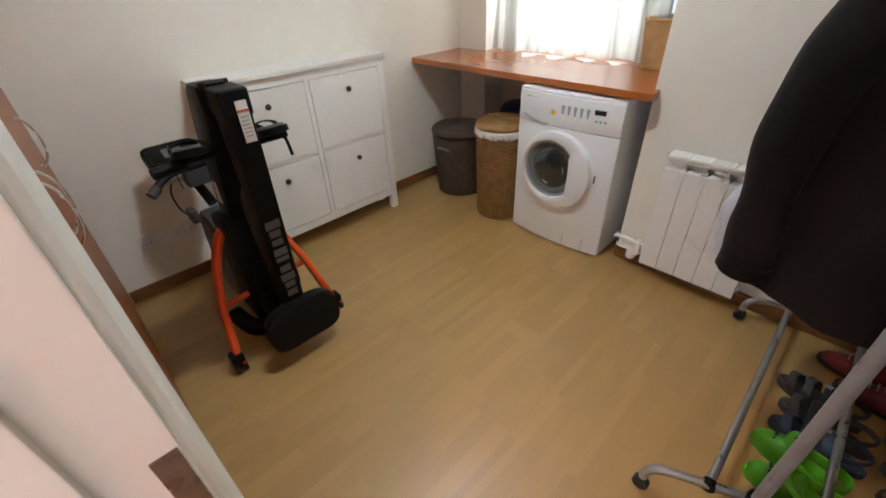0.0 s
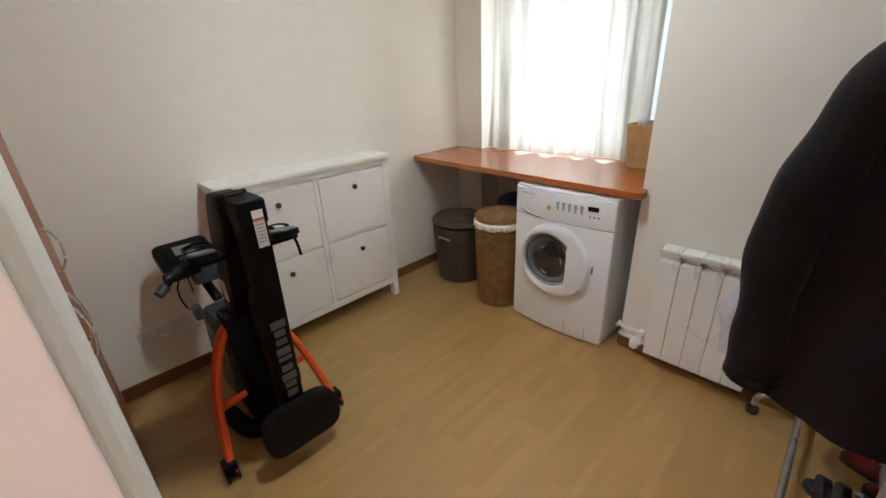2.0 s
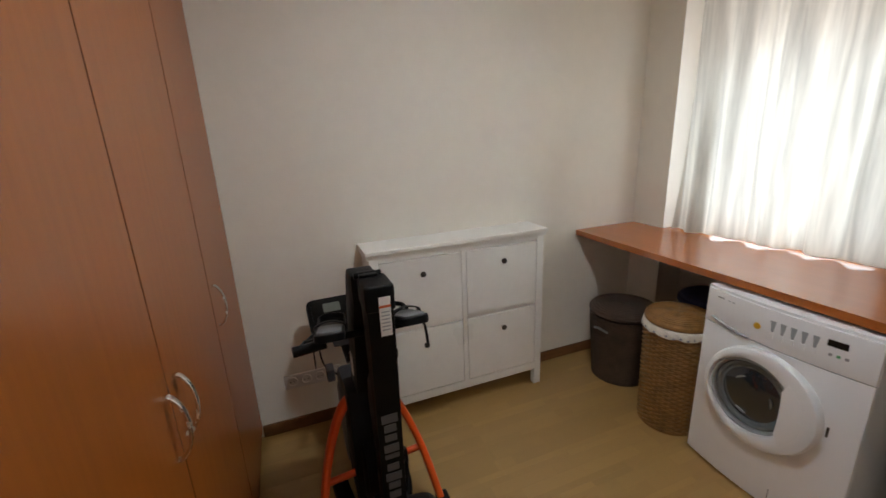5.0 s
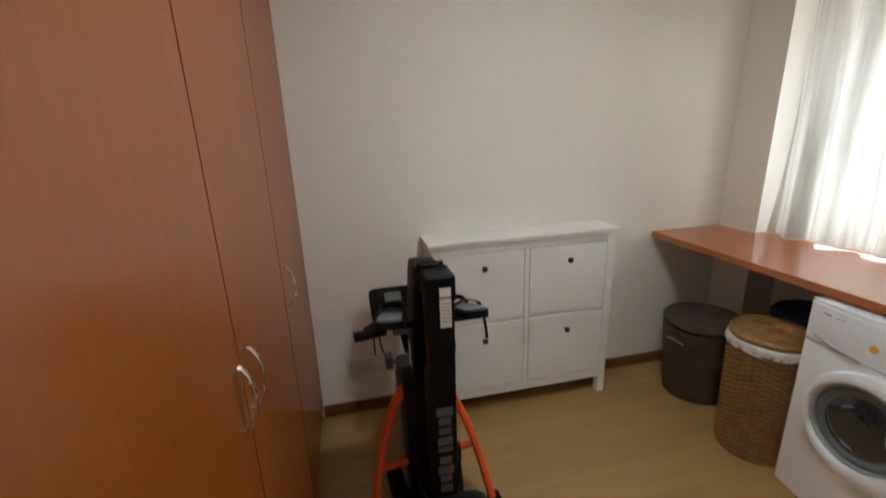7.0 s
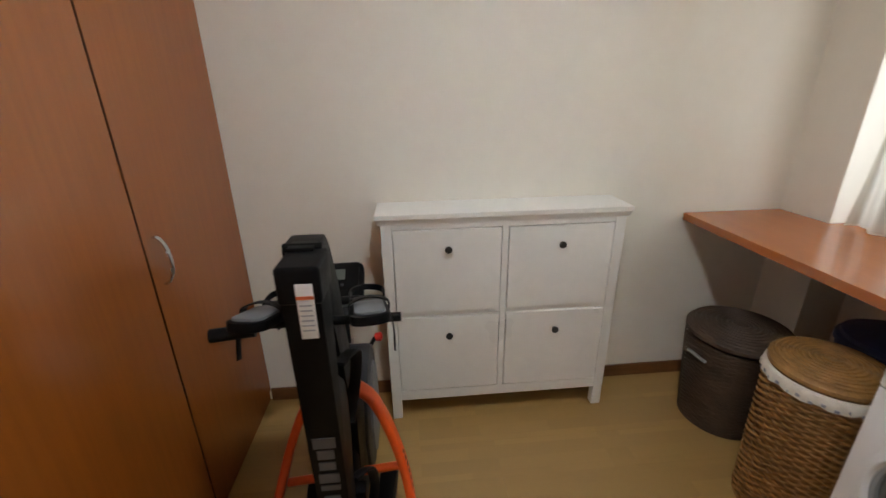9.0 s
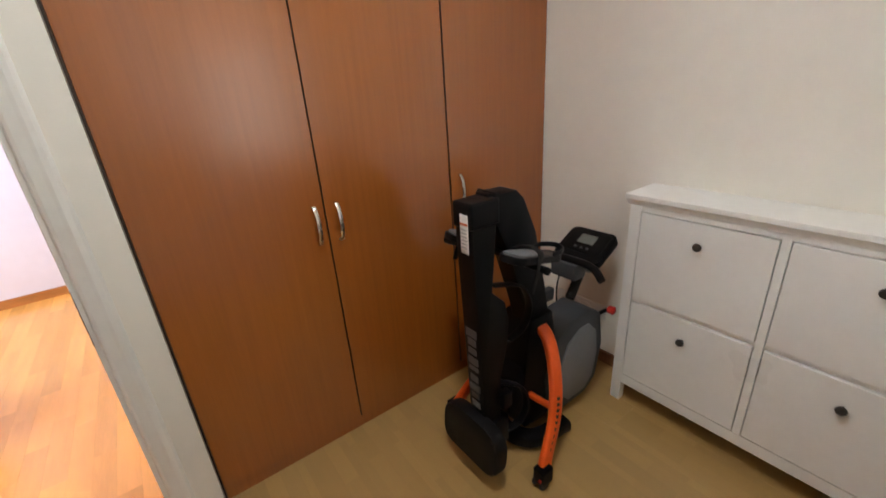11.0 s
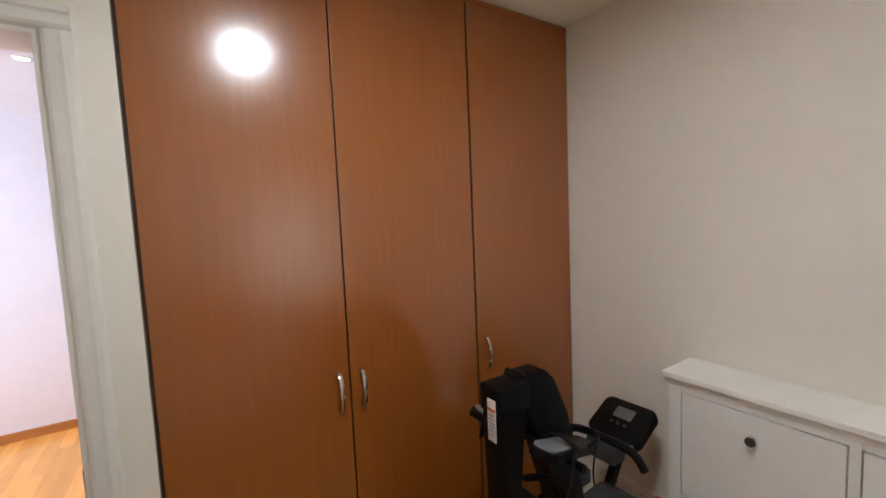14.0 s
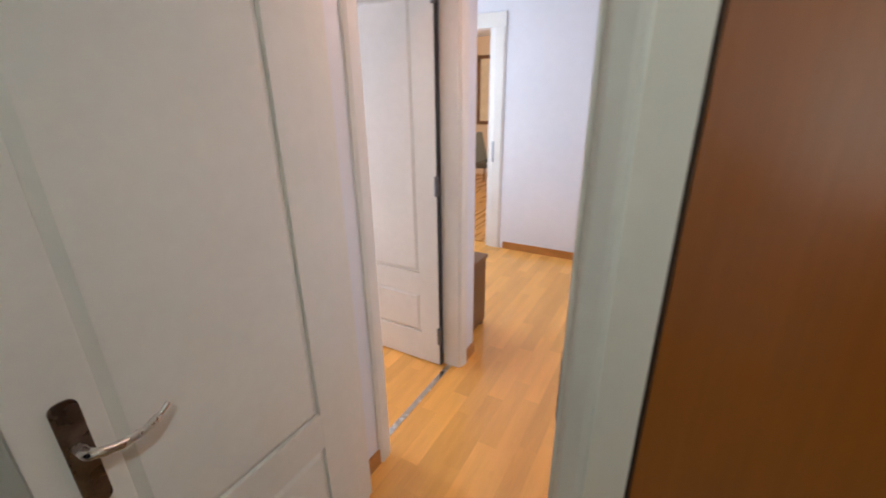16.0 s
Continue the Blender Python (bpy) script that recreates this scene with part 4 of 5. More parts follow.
# ---- radiator with its valve pipes ----
rad = thing("radiator", (0.92, -2.02, 0.0), "white aluminium sectional radiator hanging on the wall", "radiator")
for k in range(5):
    y1 = 0.222 - 0.0885 * k
    y0 = y1 - 0.0865
    sec = part("section", extrude([(-0.045, y0), (-0.045, y1), (-0.030, y1), (0.035, y1 - 0.012), (0.035, y0 + 0.012), (-0.030, y0)], "z", 0.075, 0.612, 0.003), RADWHITE, rad)
    part("neck", box(0.004, 0.032, y0 + 0.014, y1 - 0.014, 0.600, 0.663), RADWHITE, sec)
    part("top_cap", extrude([(-0.043, 0.666), (-0.043, 0.674), (-0.038, 0.679), (0.030, 0.679), (0.034, 0.666)], "y", y0 + 0.001, y1 - 0.001, 0.0015), RADWHITE, sec)
for z in (0.11, 0.655):
    part("header", turn(lathe([(0.018, -0.222), (0.018, 0.226)], 16), Matrix.Translation((0, 0, z)) @ pose(0, 0, 0, 90, 0, 0)), RADWHITE, rad, smooth=True)
for z in (0.16, 0.60):
    part("wall_bracket", box(0.0, 0.052, -0.08, -0.06, z, z + 0.02), RADWHITE, rad)
for hy in (0.155, 0.066, -0.022):
    part("towel_hook", sweep(smooth_path([(0.02, hy, 0.684), (-0.03, hy, 0.685), (-0.055, hy, 0.672), (-0.060, hy, 0.63), (-0.060, hy, 0.585), (-0.060, hy - 0.012, 0.572), (-0.060, hy - 0.026, 0.582), (-0.060, hy - 0.028, 0.60)], 5), 0.0019, 8), PLASTIC, rad, "white wire hook over the radiator", smooth=True)
part("vent_plug", turn(lathe([(0.012, 0), (0.014, 0.004), (0.014, 0.012), (0.006, 0.016)], 12), Matrix.Translation((0, 0.225, 0.655)) @ pose(0, 0, 0, -90, 0, 0)), CHROME, rad, smooth=True)
part("supply_pipe", sweep(smooth_path([(0.0, 0.22, 0.155), (0.0, 0.29, 0.158), (0.0, 0.355, 0.163), (0.0, 0.378, 0.160), (0.004, 0.385, 0.150), (0.03, 0.386, 0.15), (0.046, 0.386, 0.15)], 6), 0.011, 12), RADWHITE, rad, "bent white supply pipe", smooth=True)
part("return_pipe", sweep(smooth_path([(0.0, 0.22, 0.105), (0.0, 0.30, 0.108), (0.0, 0.34, 0.108), (0.01, 0.365, 0.105), (0.03, 0.37, 0.10), (0.046, 0.37, 0.10)], 6), 0.011, 12), RADWHITE, rad, "bent white return pipe", smooth=True)
part("valve", lathe([(0.020, 0), (0.024, 0.005), (0.024, 0.045), (0.018, 0.055), (0.010, 0.06)], 18, (0.0, 0.285, 0.055)), RADWHITE, rad, "white radiator valve", smooth=True)
part("valve_block", box(-0.02, 0.02, 0.245, 0.27, 0.09, 0.175, 0.006), RADWHITE, rad, smooth=True)

# ---- socket strip ----
so = thing("socket_strip", (-0.845, 0.0, 0.297), "white row of wall sockets above the skirting board", "wall socket")
part("plate", box(-0.150, 0.150, -0.009, 0, -0.041, 0.041, 0.004, 3), PLASTIC, so, smooth=True)
for k, x in enumerate((-0.108, -0.036, 0.036, 0.108)):
    ins = part("insert", turn(ring_disc(0.020, 0.0285, 0.005, 28), Matrix.Translation((x, -0.009, 0)) @ pose(0, 0, 0, 90, 0, 0)), PLASTIC, so, smooth=True)
    part("well", turn(lathe([(0.020, 0.0), (0.020, 0.001)], 24), Matrix.Translation((x, -0.009, 0)) @ pose(0, 0, 0, 90, 0, 0)), PLASTIC, ins)
    # dark discs paint the shade inside the pin holes
    for dx in (-0.0095, 0.0095):
        part("pin_hole", turn(lathe([(0.0028, 0), (0.0028, 0.0018)], 10), Matrix.Translation((x + dx, -0.009, 0)) @ pose(0, 0, 0, 90, 0, 0)), DARKPRINT, ins)

# ---- folded rowing machine ----
RX, RY = -0.655, -0.70
row = thing("rowing_machine", (RX, RY, 0), "folded black rowing machine with orange legs standing upright", "rowing machine")


def rp(name, bm, material, label="", smooth=True, parent=None):
    return part(name, turn(bm, Matrix.Translation((-RX, -RY, 0))), material, parent or row, label, smooth)


cxr = -0.634
# rail: upright box beam, widening at its lower half, in the y-z plane
rail = rp("rail", extrude([(-0.985, 1.095), (-0.875, 1.095), (-0.885, 0.99), (-0.905, 0.80), (-0.845, 0.74), (-0.825, 0.66), (-0.835, 0.56), (-0.87, 0.42), (-0.875, 0.12), (-0.955, 0.12), (-0.965, 0.45), (-0.985, 0.98)],
                         "x", cxr - 0.043, cxr + 0.043, 0.008), BLACKMET, "black steel seat rail", 40)
rp("rail_cap", box(cxr - 0.047, cxr + 0.047, -0.992, -0.868, 1.045, 1.131, 0.010, 3), BLACKPL, "black plastic end cap", parent=None)
lab = rp("warning_label", box(cxr - 0.006, cxr + 0.030, -0.9945, -0.9915, 0.965, 1.095, 0.0004), LABELW, "white warning label", parent=None)
rp("label_stripe", box(cxr - 0.006, cxr + 0.030, -0.9955, -0.9940, 1.060, 1.068), REDPRINT)
for k in range(6):
    rp("label_print", box(cxr - 0.001, cxr + 0.025, -0.9955, -0.9940, 1.044 - 0.012 * k, 1.048 - 0.012 * k), LIGHTGREY)
# lettering stands as plain bars down the rail
for k, (h, w) in enumerate(((0.078, 0.056), (0.068, 0.042), (0.060, 0.042), (0.072, 0.052), (0.040, 0.050), (0.066, 0.042), (0.074, 0.056), (0.060, 0.042), (0.066, 0.042))):
    z = 0.665 - 0.041 * k
    rp("lettering_bar", box(cxr - w * 0.5, cxr + w * 0.5, -0.9735 + 0.028 * max(0, (0.665 - z)) - 0.002, -0.955, z - h * 0.42, z, 0.0005), LOGO, smooth=False)
# second beam: from the fold hinge down to the flywheel frame
rp("folding_beam", extrude([(-0.862, 1.132), (-0.765, 1.132), (-0.727, 1.095), (-0.662, 0.955), (-0.600, 0.70), (-0.55, 0.45), (-0.665, 0.42), (-0.72, 0.66), (-0.80, 0.90), (-0.862, 1.03)], "x", -0.700, -0.612, 0.012),
   BLACKPL, "black folding frame beam", 40)
# black shroud under the beam, closing the space between the legs
rp("frame_shroud", extrude([(-0.70, 0.60), (-0.575, 0.60), (-0.545, 0.42), (-0.545, 0.075), (-0.735, 0.075), (-0.745, 0.30), (-0.72, 0.50)], "x", -0.742, -0.590, 0.016), BLACKPL, "black shroud over the flywheel frame", 45)
rp("fold_hinge", sweep([(-0.690, -0.868, 1.132), (-0.600, -0.868, 1.132)], 0.011, 14), BLACKMET, "dark steel fold hinge")
rp("hinge_tab", box(-0.676, -0.616, -0.895, -0.842, 1.127, 1.140, 0.004), BLACKMET)
# pedals
for s, px in ((1, -0.515), (-1, -0.775)):
    m = Matrix.Translation((px, -0.80, 0.925)) @ pose(0, 0, 0, -16, 0, 8 * s)
    ped = rp("pedal", turn(extrude(rounded(0.098, 0.275, 0.035), "z", -0.012, 0.012, 0.004), m), BLACKPL, "black pedal plate with strap")
    rp("foot_plate", turn(extrude(rounded(0.078, 0.15, 0.025), "z", 0.012, 0.020, 0.003), m @ Matrix.Translation((0, -0.05, 0))), PEDALGREY, "grey foot plate", parent=None)
    rp("heel_cup", turn(sweep(smooth_path([(-0.045, 0.06, 0.012), (-0.045, 0.12, 0.030), (0, 0.142, 0.038), (0.045, 0.12, 0.030), (0.045, 0.06, 0.012)], 6), 0, 8, flat=(0.009, 0.003, (0, 0, 1))), m), BLACKPL)
    rp("strap", turn(sweep(smooth_path([(-0.050, -0.03, 0.0), (-0.048, -0.03, 0.026), (0, -0.03, 0.040), (0.048, -0.03, 0.026), (0.050, -0.03, 0)], 6), 0, 8, flat=(0.016, 0.0025, (0, 1, 0))), m), BLACKVIN)
    rp("strap_tail", turn(sweep(smooth_path([(0.05 * s, -0.03, 0), (0.058 * s, -0.045, -0.045), (0.056 * s, -0.05, -0.105)], 6), 0, 8, flat=(0.010, 0.002, (0, 1, 0))), m), BLACKVIN)
rp("pedal_axle", sweep([(-0.87, -0.815, 0.905), (-0.43, -0.815, 0.905)], 0.013, 12), BLACKMET)
rp("axle_grip", sweep([(-0.905, -0.855, 0.903), (-0.80, -0.84, 0.905)], 0.018, 12), BLACKPL)
rp("beam_label", box(-0.7035, -0.7005, -0.68, -0.64, 0.66, 0.75, 0.0004), LABELW, "pale label on the frame")
# flywheel housing
rp("housing", extrude([(-0.60, 0.10), (-0.62, 0.28), (-0.56, 0.44), (-0.46, 0.505), (-0.33, 0.515), (-0.245, 0.46), (-0.215, 0.28), (-0.245, 0.10), (-0.33, 0.045), (-0.50, 0.045)], "x", -0.735, -0.575, 0.022), GREYPL, "dark grey flywheel housing", 50)
rp("housing_panel", extrude([(-0.53, 0.15), (-0.54, 0.28), (-0.49, 0.40), (-0.41, 0.445), (-0.345, 0.445), (-0.29, 0.39), (-0.27, 0.26), (-0.295, 0.14), (-0.35, 0.09), (-0.47, 0.09)], "x", -0.744, -0.566, 0.006), COVERGREY, "dark grey side cover", 50)
rp("flywheel", turn(lathe([(0.05, -0.062), (0.17, -0.058), (0.195, -0.045), (0.195, 0.045), (0.17, 0.058), (0.05, 0.062)], 48), Matrix.Translation((-0.655, -0.61, 0.235)) @ pose(0, 0, 0, 0, 90, 0)), BLACKPL, "black flywheel drum")
rp("rear_base", sweep(smooth_path([(-0.80, -0.55, 0.045), (-0.77, -0.71, 0.045), (-0.66, -0.775, 0.045), (-0.55, -0.72, 0.045), (-0.52, -0.55, 0.045)], 8), 0, 12, flat=(0.030, 0.035, (0, 0, 1))), BLACKPL, "curved black base shell")
for bx in (-0.775, -0.54):
    rp("base_foot", lathe([(0.02, 0), (0.022, 0.01), (0.02, 0.02)], 14, (bx, -0.62, 0.0)), RUBBER)
# orange legs
for s, foot in ((-1, (-0.910, -0.868)), (1, (-0.408, -0.835))):
    apex = (-0.655 + 0.045 * s, -0.640, 0.555)
    pts = smooth_path([apex, (-0.655 + 0.106 * s, -0.648, 0.505), (-0.655 + 0.163 * s, -0.675, 0.385), (-0.655 + 0.207 * s, -0.725, 0.245), ((foot[0] - 0.012 * s), foot[1] + 0.03, 0.10), (foot[0], foot[1], 0.045)], 7)
    lg = rp("leg", sweep(pts, 0, 12, flat=(0.029, 0.015, (0, 1, 0))), ORANGE, "curved orange steel leg")
    rp("end_cap", box(foot[0] - 0.026, foot[0] + 0.026, foot[1] - 0.028, foot[1] + 0.034, 0.018, 0.092, 0.010, 3), BLACKPL, parent=None)
    for dx in (-0.018, 0.018):
        rp("foot_roller", turn(lathe([(0.020, -0.007), (0.023, -0.004), (0.023, 0.004), (0.020, 0.007)], 20), Matrix.Translation((foot[0] + dx, foot[1] - 0.012, 0.0231)) @ pose(0, 0, 0, 0, 90, 0)), RUBBER)
    rp("foot_screw", turn(lathe([(0.006, 0), (0.007, 0.006)], 10), Matrix.Translation((foot[0] + 0.016, foot[1] - 0.030, 0.055)) @ pose(0, 0, 0, 90, 0, 0)), REDPL)
    if s == 1:
        for k in range(9):
            i0 = 18 + k
            p = Vector(pts[i0])
            d = (Vector(pts[i0 + 1]) - p).normalized()
            q = p + Vector((0.0128, 0, 0.006))
            rp("lettering_bar", sweep([q - d * 0.007, q + d * 0.006], 0, 6, flat=(0.009, 0.0012, (0, 1, 0))), DARKPRINT, smooth=False)
rp("apex_bracket", box(-0.705, -0.605, -0.665, -0.615, 0.53, 0.575, 0.008), ORANGE)
rp("leg_fin", box(-0.672, -0.660, -0.70, -0.655, 0.50, 0.60, 0.004), ORANGE)
rp("leg_fin", box(-0.645, -0.633, -0.70, -0.655, 0.50, 0.60, 0.004), ORANGE)
rp("crossbar", sweep([(-0.852, -0.700, 0.215), (-0.456, -0.712, 0.265)], 0.0145, 12), ORANGE, "orange tube between the legs")
# seat at the foot of the rail
m = Matrix.Translation((-0.632, -0.985, 0.172)) @ pose(0, 0, 0, 84, 0, 0)
seat_o = []
for i in range(48):
    a = 2 * math.pi * i / 48
    c, s_ = math.cos(a), math.sin(a)
    u, v = math.copysign(abs(c) ** 0.55, c) * 0.158, math.copysign(abs(s_) ** 0.6, s_) * 0.108
    v -= 0.022 * (1 - (u / 0.185) ** 2) * (1 if s_ < 0 else 0.2) * -1
    seat_o.append((u, v))
rp("seat", turn(extrude(seat_o, "z", -0.030, 0.032, 0.014), m), BLACKVIN, "padded black seat", 50)
rp("seat_carriage", box(-0.700, -0.575, -0.965, -0.845, 0.10, 0.235, 0.010), BLACKPL, "black seat carriage")
for z in (0.13, 0.205):
    rp("carriage_roller", sweep([(-0.71, -0.925, z), (-0.565, -0.925, z)], 0.017, 14), GREYPL)
# strap loop and handle on the rail
rp("rail_loop", sweep(smooth_path([(-0.590, -0.905, 0.83), (-0.565, -0.80, 0.80), (-0.575, -0.74, 0.70), (-0.59, -0.755, 0.60), (-0.597, -0.83, 0.57)], 7), 0, 10, flat=(0.017, 0.005, (1, 0, 0))), BLACKVIN, "black strap loop")
rp("lower_loop", sweep(smooth_path([(-0.597, -0.87, 0.40), (-0.560, -0.80, 0.36), (-0.548, -0.775, 0.27), (-0.565, -0.80, 0.18), (-0.597, -0.87, 0.15)], 7), 0, 10, flat=(0.016, 0.006, (1, 0, 0))), BLACKPL)
rp("rail_catch", box(-0.600, -0.560, -0.885, -0.840, 0.29, 0.36, 0.008), BLACKPL)
# console, its arm and the pull handle
m = Matrix.Translation((-0.715, -0.200, 0.730)) @ pose(0, 0, 0, 27, 0, 2)
con = rp("console", turn(extrude(rounded(0.235, 0.20, 0.035), "z", -0.022, 0.018, 0.008), m), BLACKPL, "black console with a small grey screen", 50)
rp("console_bezel", turn(extrude(rounded(0.195, 0.135, 0.02), "z", 0.018, 0.022, 0.001), m @ Matrix.Translation((0, 0.018, 0))), BLACKMET)
rp("screen", turn(extrude(rounded(0.082, 0.056, 0.004), "z", 0.022, 0.0235), m @ Matrix.Translation((0.0, 0.028, 0))), SCREEN, "grey unlit screen")
rp("console_bar", turn(box(-0.10, 0.10, -0.125, -0.085, -0.012, 0.016, 0.006), m), LIGHTGREY, "grey lower lip of the console")
for k in range(3):
    rp("console_button", turn(lathe([(0.007, 0.0215), (0.007, 0.0245), (0.005, 0.0255)], 12), m @ Matrix.Translation((-0.03 + 0.03 * k, -0.028, 0))), GREYPL)
rp("console_arm", sweep(smooth_path([(-0.695, -0.22, 0.70), (-0.685, -0.28, 0.62), (-0.67, -0.36, 0.54)], 6), 0.022, 12), BLACKMET)
rp("pull_handle", sweep(smooth_path([(-0.875, -0.44, 0.700), (-0.80, -0.40, 0.735), (-0.68, -0.385, 0.742), (-0.56, -0.38, 0.735), (-0.495, -0.40, 0.700)], 7), 0.016, 12), BLACKVIN, "black foam pull handle")
rp("handle_end", sweep([(-0.895, -0.452, 0.690), (-0.86, -0.433, 0.708)], 0.021, 12), GREYPL)
rp("handle_holder", box(-0.745, -0.615, -0.41, -0.33, 0.655, 0.728, 0.012), GREYPL, "grey handle holder")
rp("knob_stem", sweep([(-0.60, -0.275, 0.44), (-0.572, -0.205, 0.459)], 0.009, 10), BLACKMET)
rp("side_knob", turn(lathe([(0.010, 0), (0.018, 0.006), (0.020, 0.03), (0.012, 0.036)], 16), Matrix.Translation((-0.575, -0.20, 0.46)) @ pose(0, 0, 0, 0, 90, 0)), REDPL, "red round knob")
rp("cable", sweep(smooth_path([(-0.77, -0.24, 0.66), (-0.80, -0.26, 0.60), (-0.79, -0.30, 0.52), (-0.74, -0.36, 0.49)], 6), 0.004, 8), BLACKPL)
rp("adapter", box(-0.79, -0.755, -0.43, -0.36, 0.50, 0.56, 0.008), GREYPL)


# ---- clothes rack on castors ----
rk = thing("clothes_rack", (0.40, -2.55, 0), "grey steel tube clothes rack on black castors", "clothes rack")


def kp(name, bm, material, label="", smooth=True, parent=None):
    return part(name, turn(bm, Matrix.Translation((-0.40, 2.55, 0))), material, parent or rk, label, smooth)


slant = lambda yy: -0.42 * (yy + 2.447)   # the feet stand turned a little
for ex in (-0.13, 0.925):
    ft = kp("foot_bar", sweep(smooth_path([(ex + slant(yy), yy, zz) for yy, zz in ((-2.295, 0.055), (-2.300, 0.095), (-2.335, 0.122), (-2.45, 0.125), (-2.65, 0.125), (-2.765, 0.122), (-2.80, 0.095), (-2.805, 0.055))], 6), 0.0135, 12), GALV, "bent grey foot tube")
    for cy_ in (-2.295, -2.805):
        kp("castor_fork", lathe([(0.012, 0), (0.014, 0.012), (0.010, 0.02)], 12, (ex + slant(cy_), cy_, 0.042)), BLACKPL, parent=None)
        kp("castor_wheel", turn(lathe([(0.018, -0.016), (0.0245, -0.010), (0.0245, 0.010), (0.018, 0.016)], 20), Matrix.Translation((ex + slant(cy_), cy_, 0.0245)) @ pose(0, 0, 0, 0, 90, 0)), RUBBER, "black castor wheel")
    kp("post", sweep([(ex + 0.02, -2.55, 0.12), (ex, -2.55, 1.68)], 0.0165, 14), WHITETUBE, "grey-white upright post")
    kp("post_collar", lathe([(0.022, 0), (0.024, 0.004), (0.024, 0.05), (0.021, 0.055)], 14, (ex + 0.03, -2.55, 0.11)), BLACKPL)
    for by in (-2.445, -2.69):
        kp("bar_joint", sweep([(ex + slant(by) - 0.012, by, 0.125), (ex + slant(by) + 0.012, by, 0.125)], 0.019, 12), BLACKPL)
for by in (-2.445, -2.69):
    kp("bottom_bar", sweep([(-0.13 + slant(by), by, 0.125), (0.925 + slant(by) * 0.3, by, 0.125)], 0.0125, 12), GALV, "grey steel bottom bar")
kp("hanging_bar", sweep([(-0.16, -2.55, 1.68), (0.95, -2.55, 1.68)], 0.014, 12), GALV, "grey steel hanging bar")


def garment(name, x, half, top, hem, thick, material, label, category, sleeve, lean=0.0, y0=-2.55, seed=1, wide=0.066, flare=0.0, cuffs=True):
    """A coat on a hanger: a closed shell whose width runs across the bar, with shoulder slope, folds and hanging sleeves."""
    g = thing(name, (x, y0, hem), label, category)
    rnd = random.Random(seed)
    ph = [rnd.uniform(0, 6) for _ in range(6)]
    bm = bmesh.new()
    nz, na = 26, 56
    rings = []
    for j in range(nz + 1):
        v = j / nz
        z = (top - hem) * v
        sh = half * (1.0 - 0.10 * v) if v < 0.82 else half * (1.0 - 0.10 * v) * math.sqrt(max(0.0, 1 - ((v - 0.82) / 0.185) ** 2))
        sh = max(sh, 0.055)
        th = thick * (1.0 - 0.35 * v)
        ring = []
        for i in range(na):
            a = 2 * math.pi * i / na
            c, s = math.cos(a), math.sin(a)
            f = 1 + 0.10 * math.sin(5 * a + ph[0] + 1.5 * v) * (1 - v) + 0.06 * math.sin(11 * a + ph[1] + 3 * v) + 0.03 * math.sin(17 * v + 3 * a + ph[2])
            yy = math.copysign(abs(c) ** 0.75, c) * sh
            xx = math.copysign(abs(s) ** 0.8, s) * th * f
            dz = 0.012 * math.sin(3 * a + ph[3]) * (1 - v) ** 3
            ring.append(bm.verts.new((xx + lean * (1 - v), yy, z + dz)))
        rings.append(ring)
    for p, q in zip(rings, rings[1:]):
        for i in range(na):
            bm.faces.new((p[i], p[(i + 1) % na], q[(i + 1) % na], q[i]))
    bm.faces.new(rings[0][::-1])
    bm.faces.new(rings[-1])
    part("coat_body", bm, material, g, smooth=60)
    H_ = top - hem
    for s in (1, -1):
        pts = smooth_path([(0.0, s * half * 0.50, H_ * 0.86), (-0.015, s * half * 0.83, H_ * 0.81), (-0.02, s * (half + 0.008), H_ * 0.64), (-0.02, s * (half + 0.040 + 0.3 * flare), H_ * 0.42), (-0.025, s * (half + 0.032 + flare), H_ * 0.2), (-0.03, s * (half + 0.020 + flare), H_ * sleeve)], 8)
        n = len(pts)
        rad_ = [wide * (1.0 + 0.07 * math.sin(i * 0.33 + s) + 0.04 * math.sin(i * 0.8) - 0.16 * i / n) * min(1.0, 0.72 + i * 0.04) for i in range(n)]
        part("sleeve", sweep(pts, rad_, 16), material, g, smooth=70)
        if cuffs:
            part("cuff", sweep([pts[-1] + Vector((0, 0, 0.035)), pts[-1] - Vector((0, 0, 0.012))], [0.060, 0.056], 16), material, g, smooth=60)
    part("collar", sweep([(0.0 + 0.055 * math.cos(a), 0.075 * math.sin(a), H_ + 0.012) for a in [2 * math.pi * i / 24 for i in range(24)]], 0, 10, closed=True, flat=(0.040, 0.010, (0, 0, 1))), material, g, smooth=60)
    part("hanger_hook", sweep(smooth_path([(0, 0, H_ + 0.03), (0, 0, 1.655 - hem), (0, 0.018, 1.672 - hem), (0, 0.016, 1.694 - hem), (0, -0.006, 1.704 - hem), (0, -0.022, 1.69 - hem)], 6), 0.0025, 8), CHROME, g, smooth=True)
    return g


garment("jacket", 0.02, 0.240, 1.61, 0.735, 0.095, JACKET, "black hip-length jacket hanging on the clothes rack", "jacket", 0.05, seed=3)
garment("shirt", 0.25, 0.235, 0.98, 0.675, 0.035, SHIRT, "pale lilac-white shirt hanging behind the jacket", "shirt", 0.02, seed=5, y0=-2.485, wide=0.05, cuffs=False)
# added coat, hidden behind the first, keeps lamp light off the shoes
garment("jacket", 0.30, 0.235, 1.57, 0.68, 0.08, JACKET, "dark coat added behind the black jacket to shade the shoes", "jacket", 0.08, seed=7)
garment("jacket", 0.56, 0.25, 1.58, 0.60, 0.17, JACKET, "dark coat hanging further along the rack", "jacket", 0.1, seed=9)


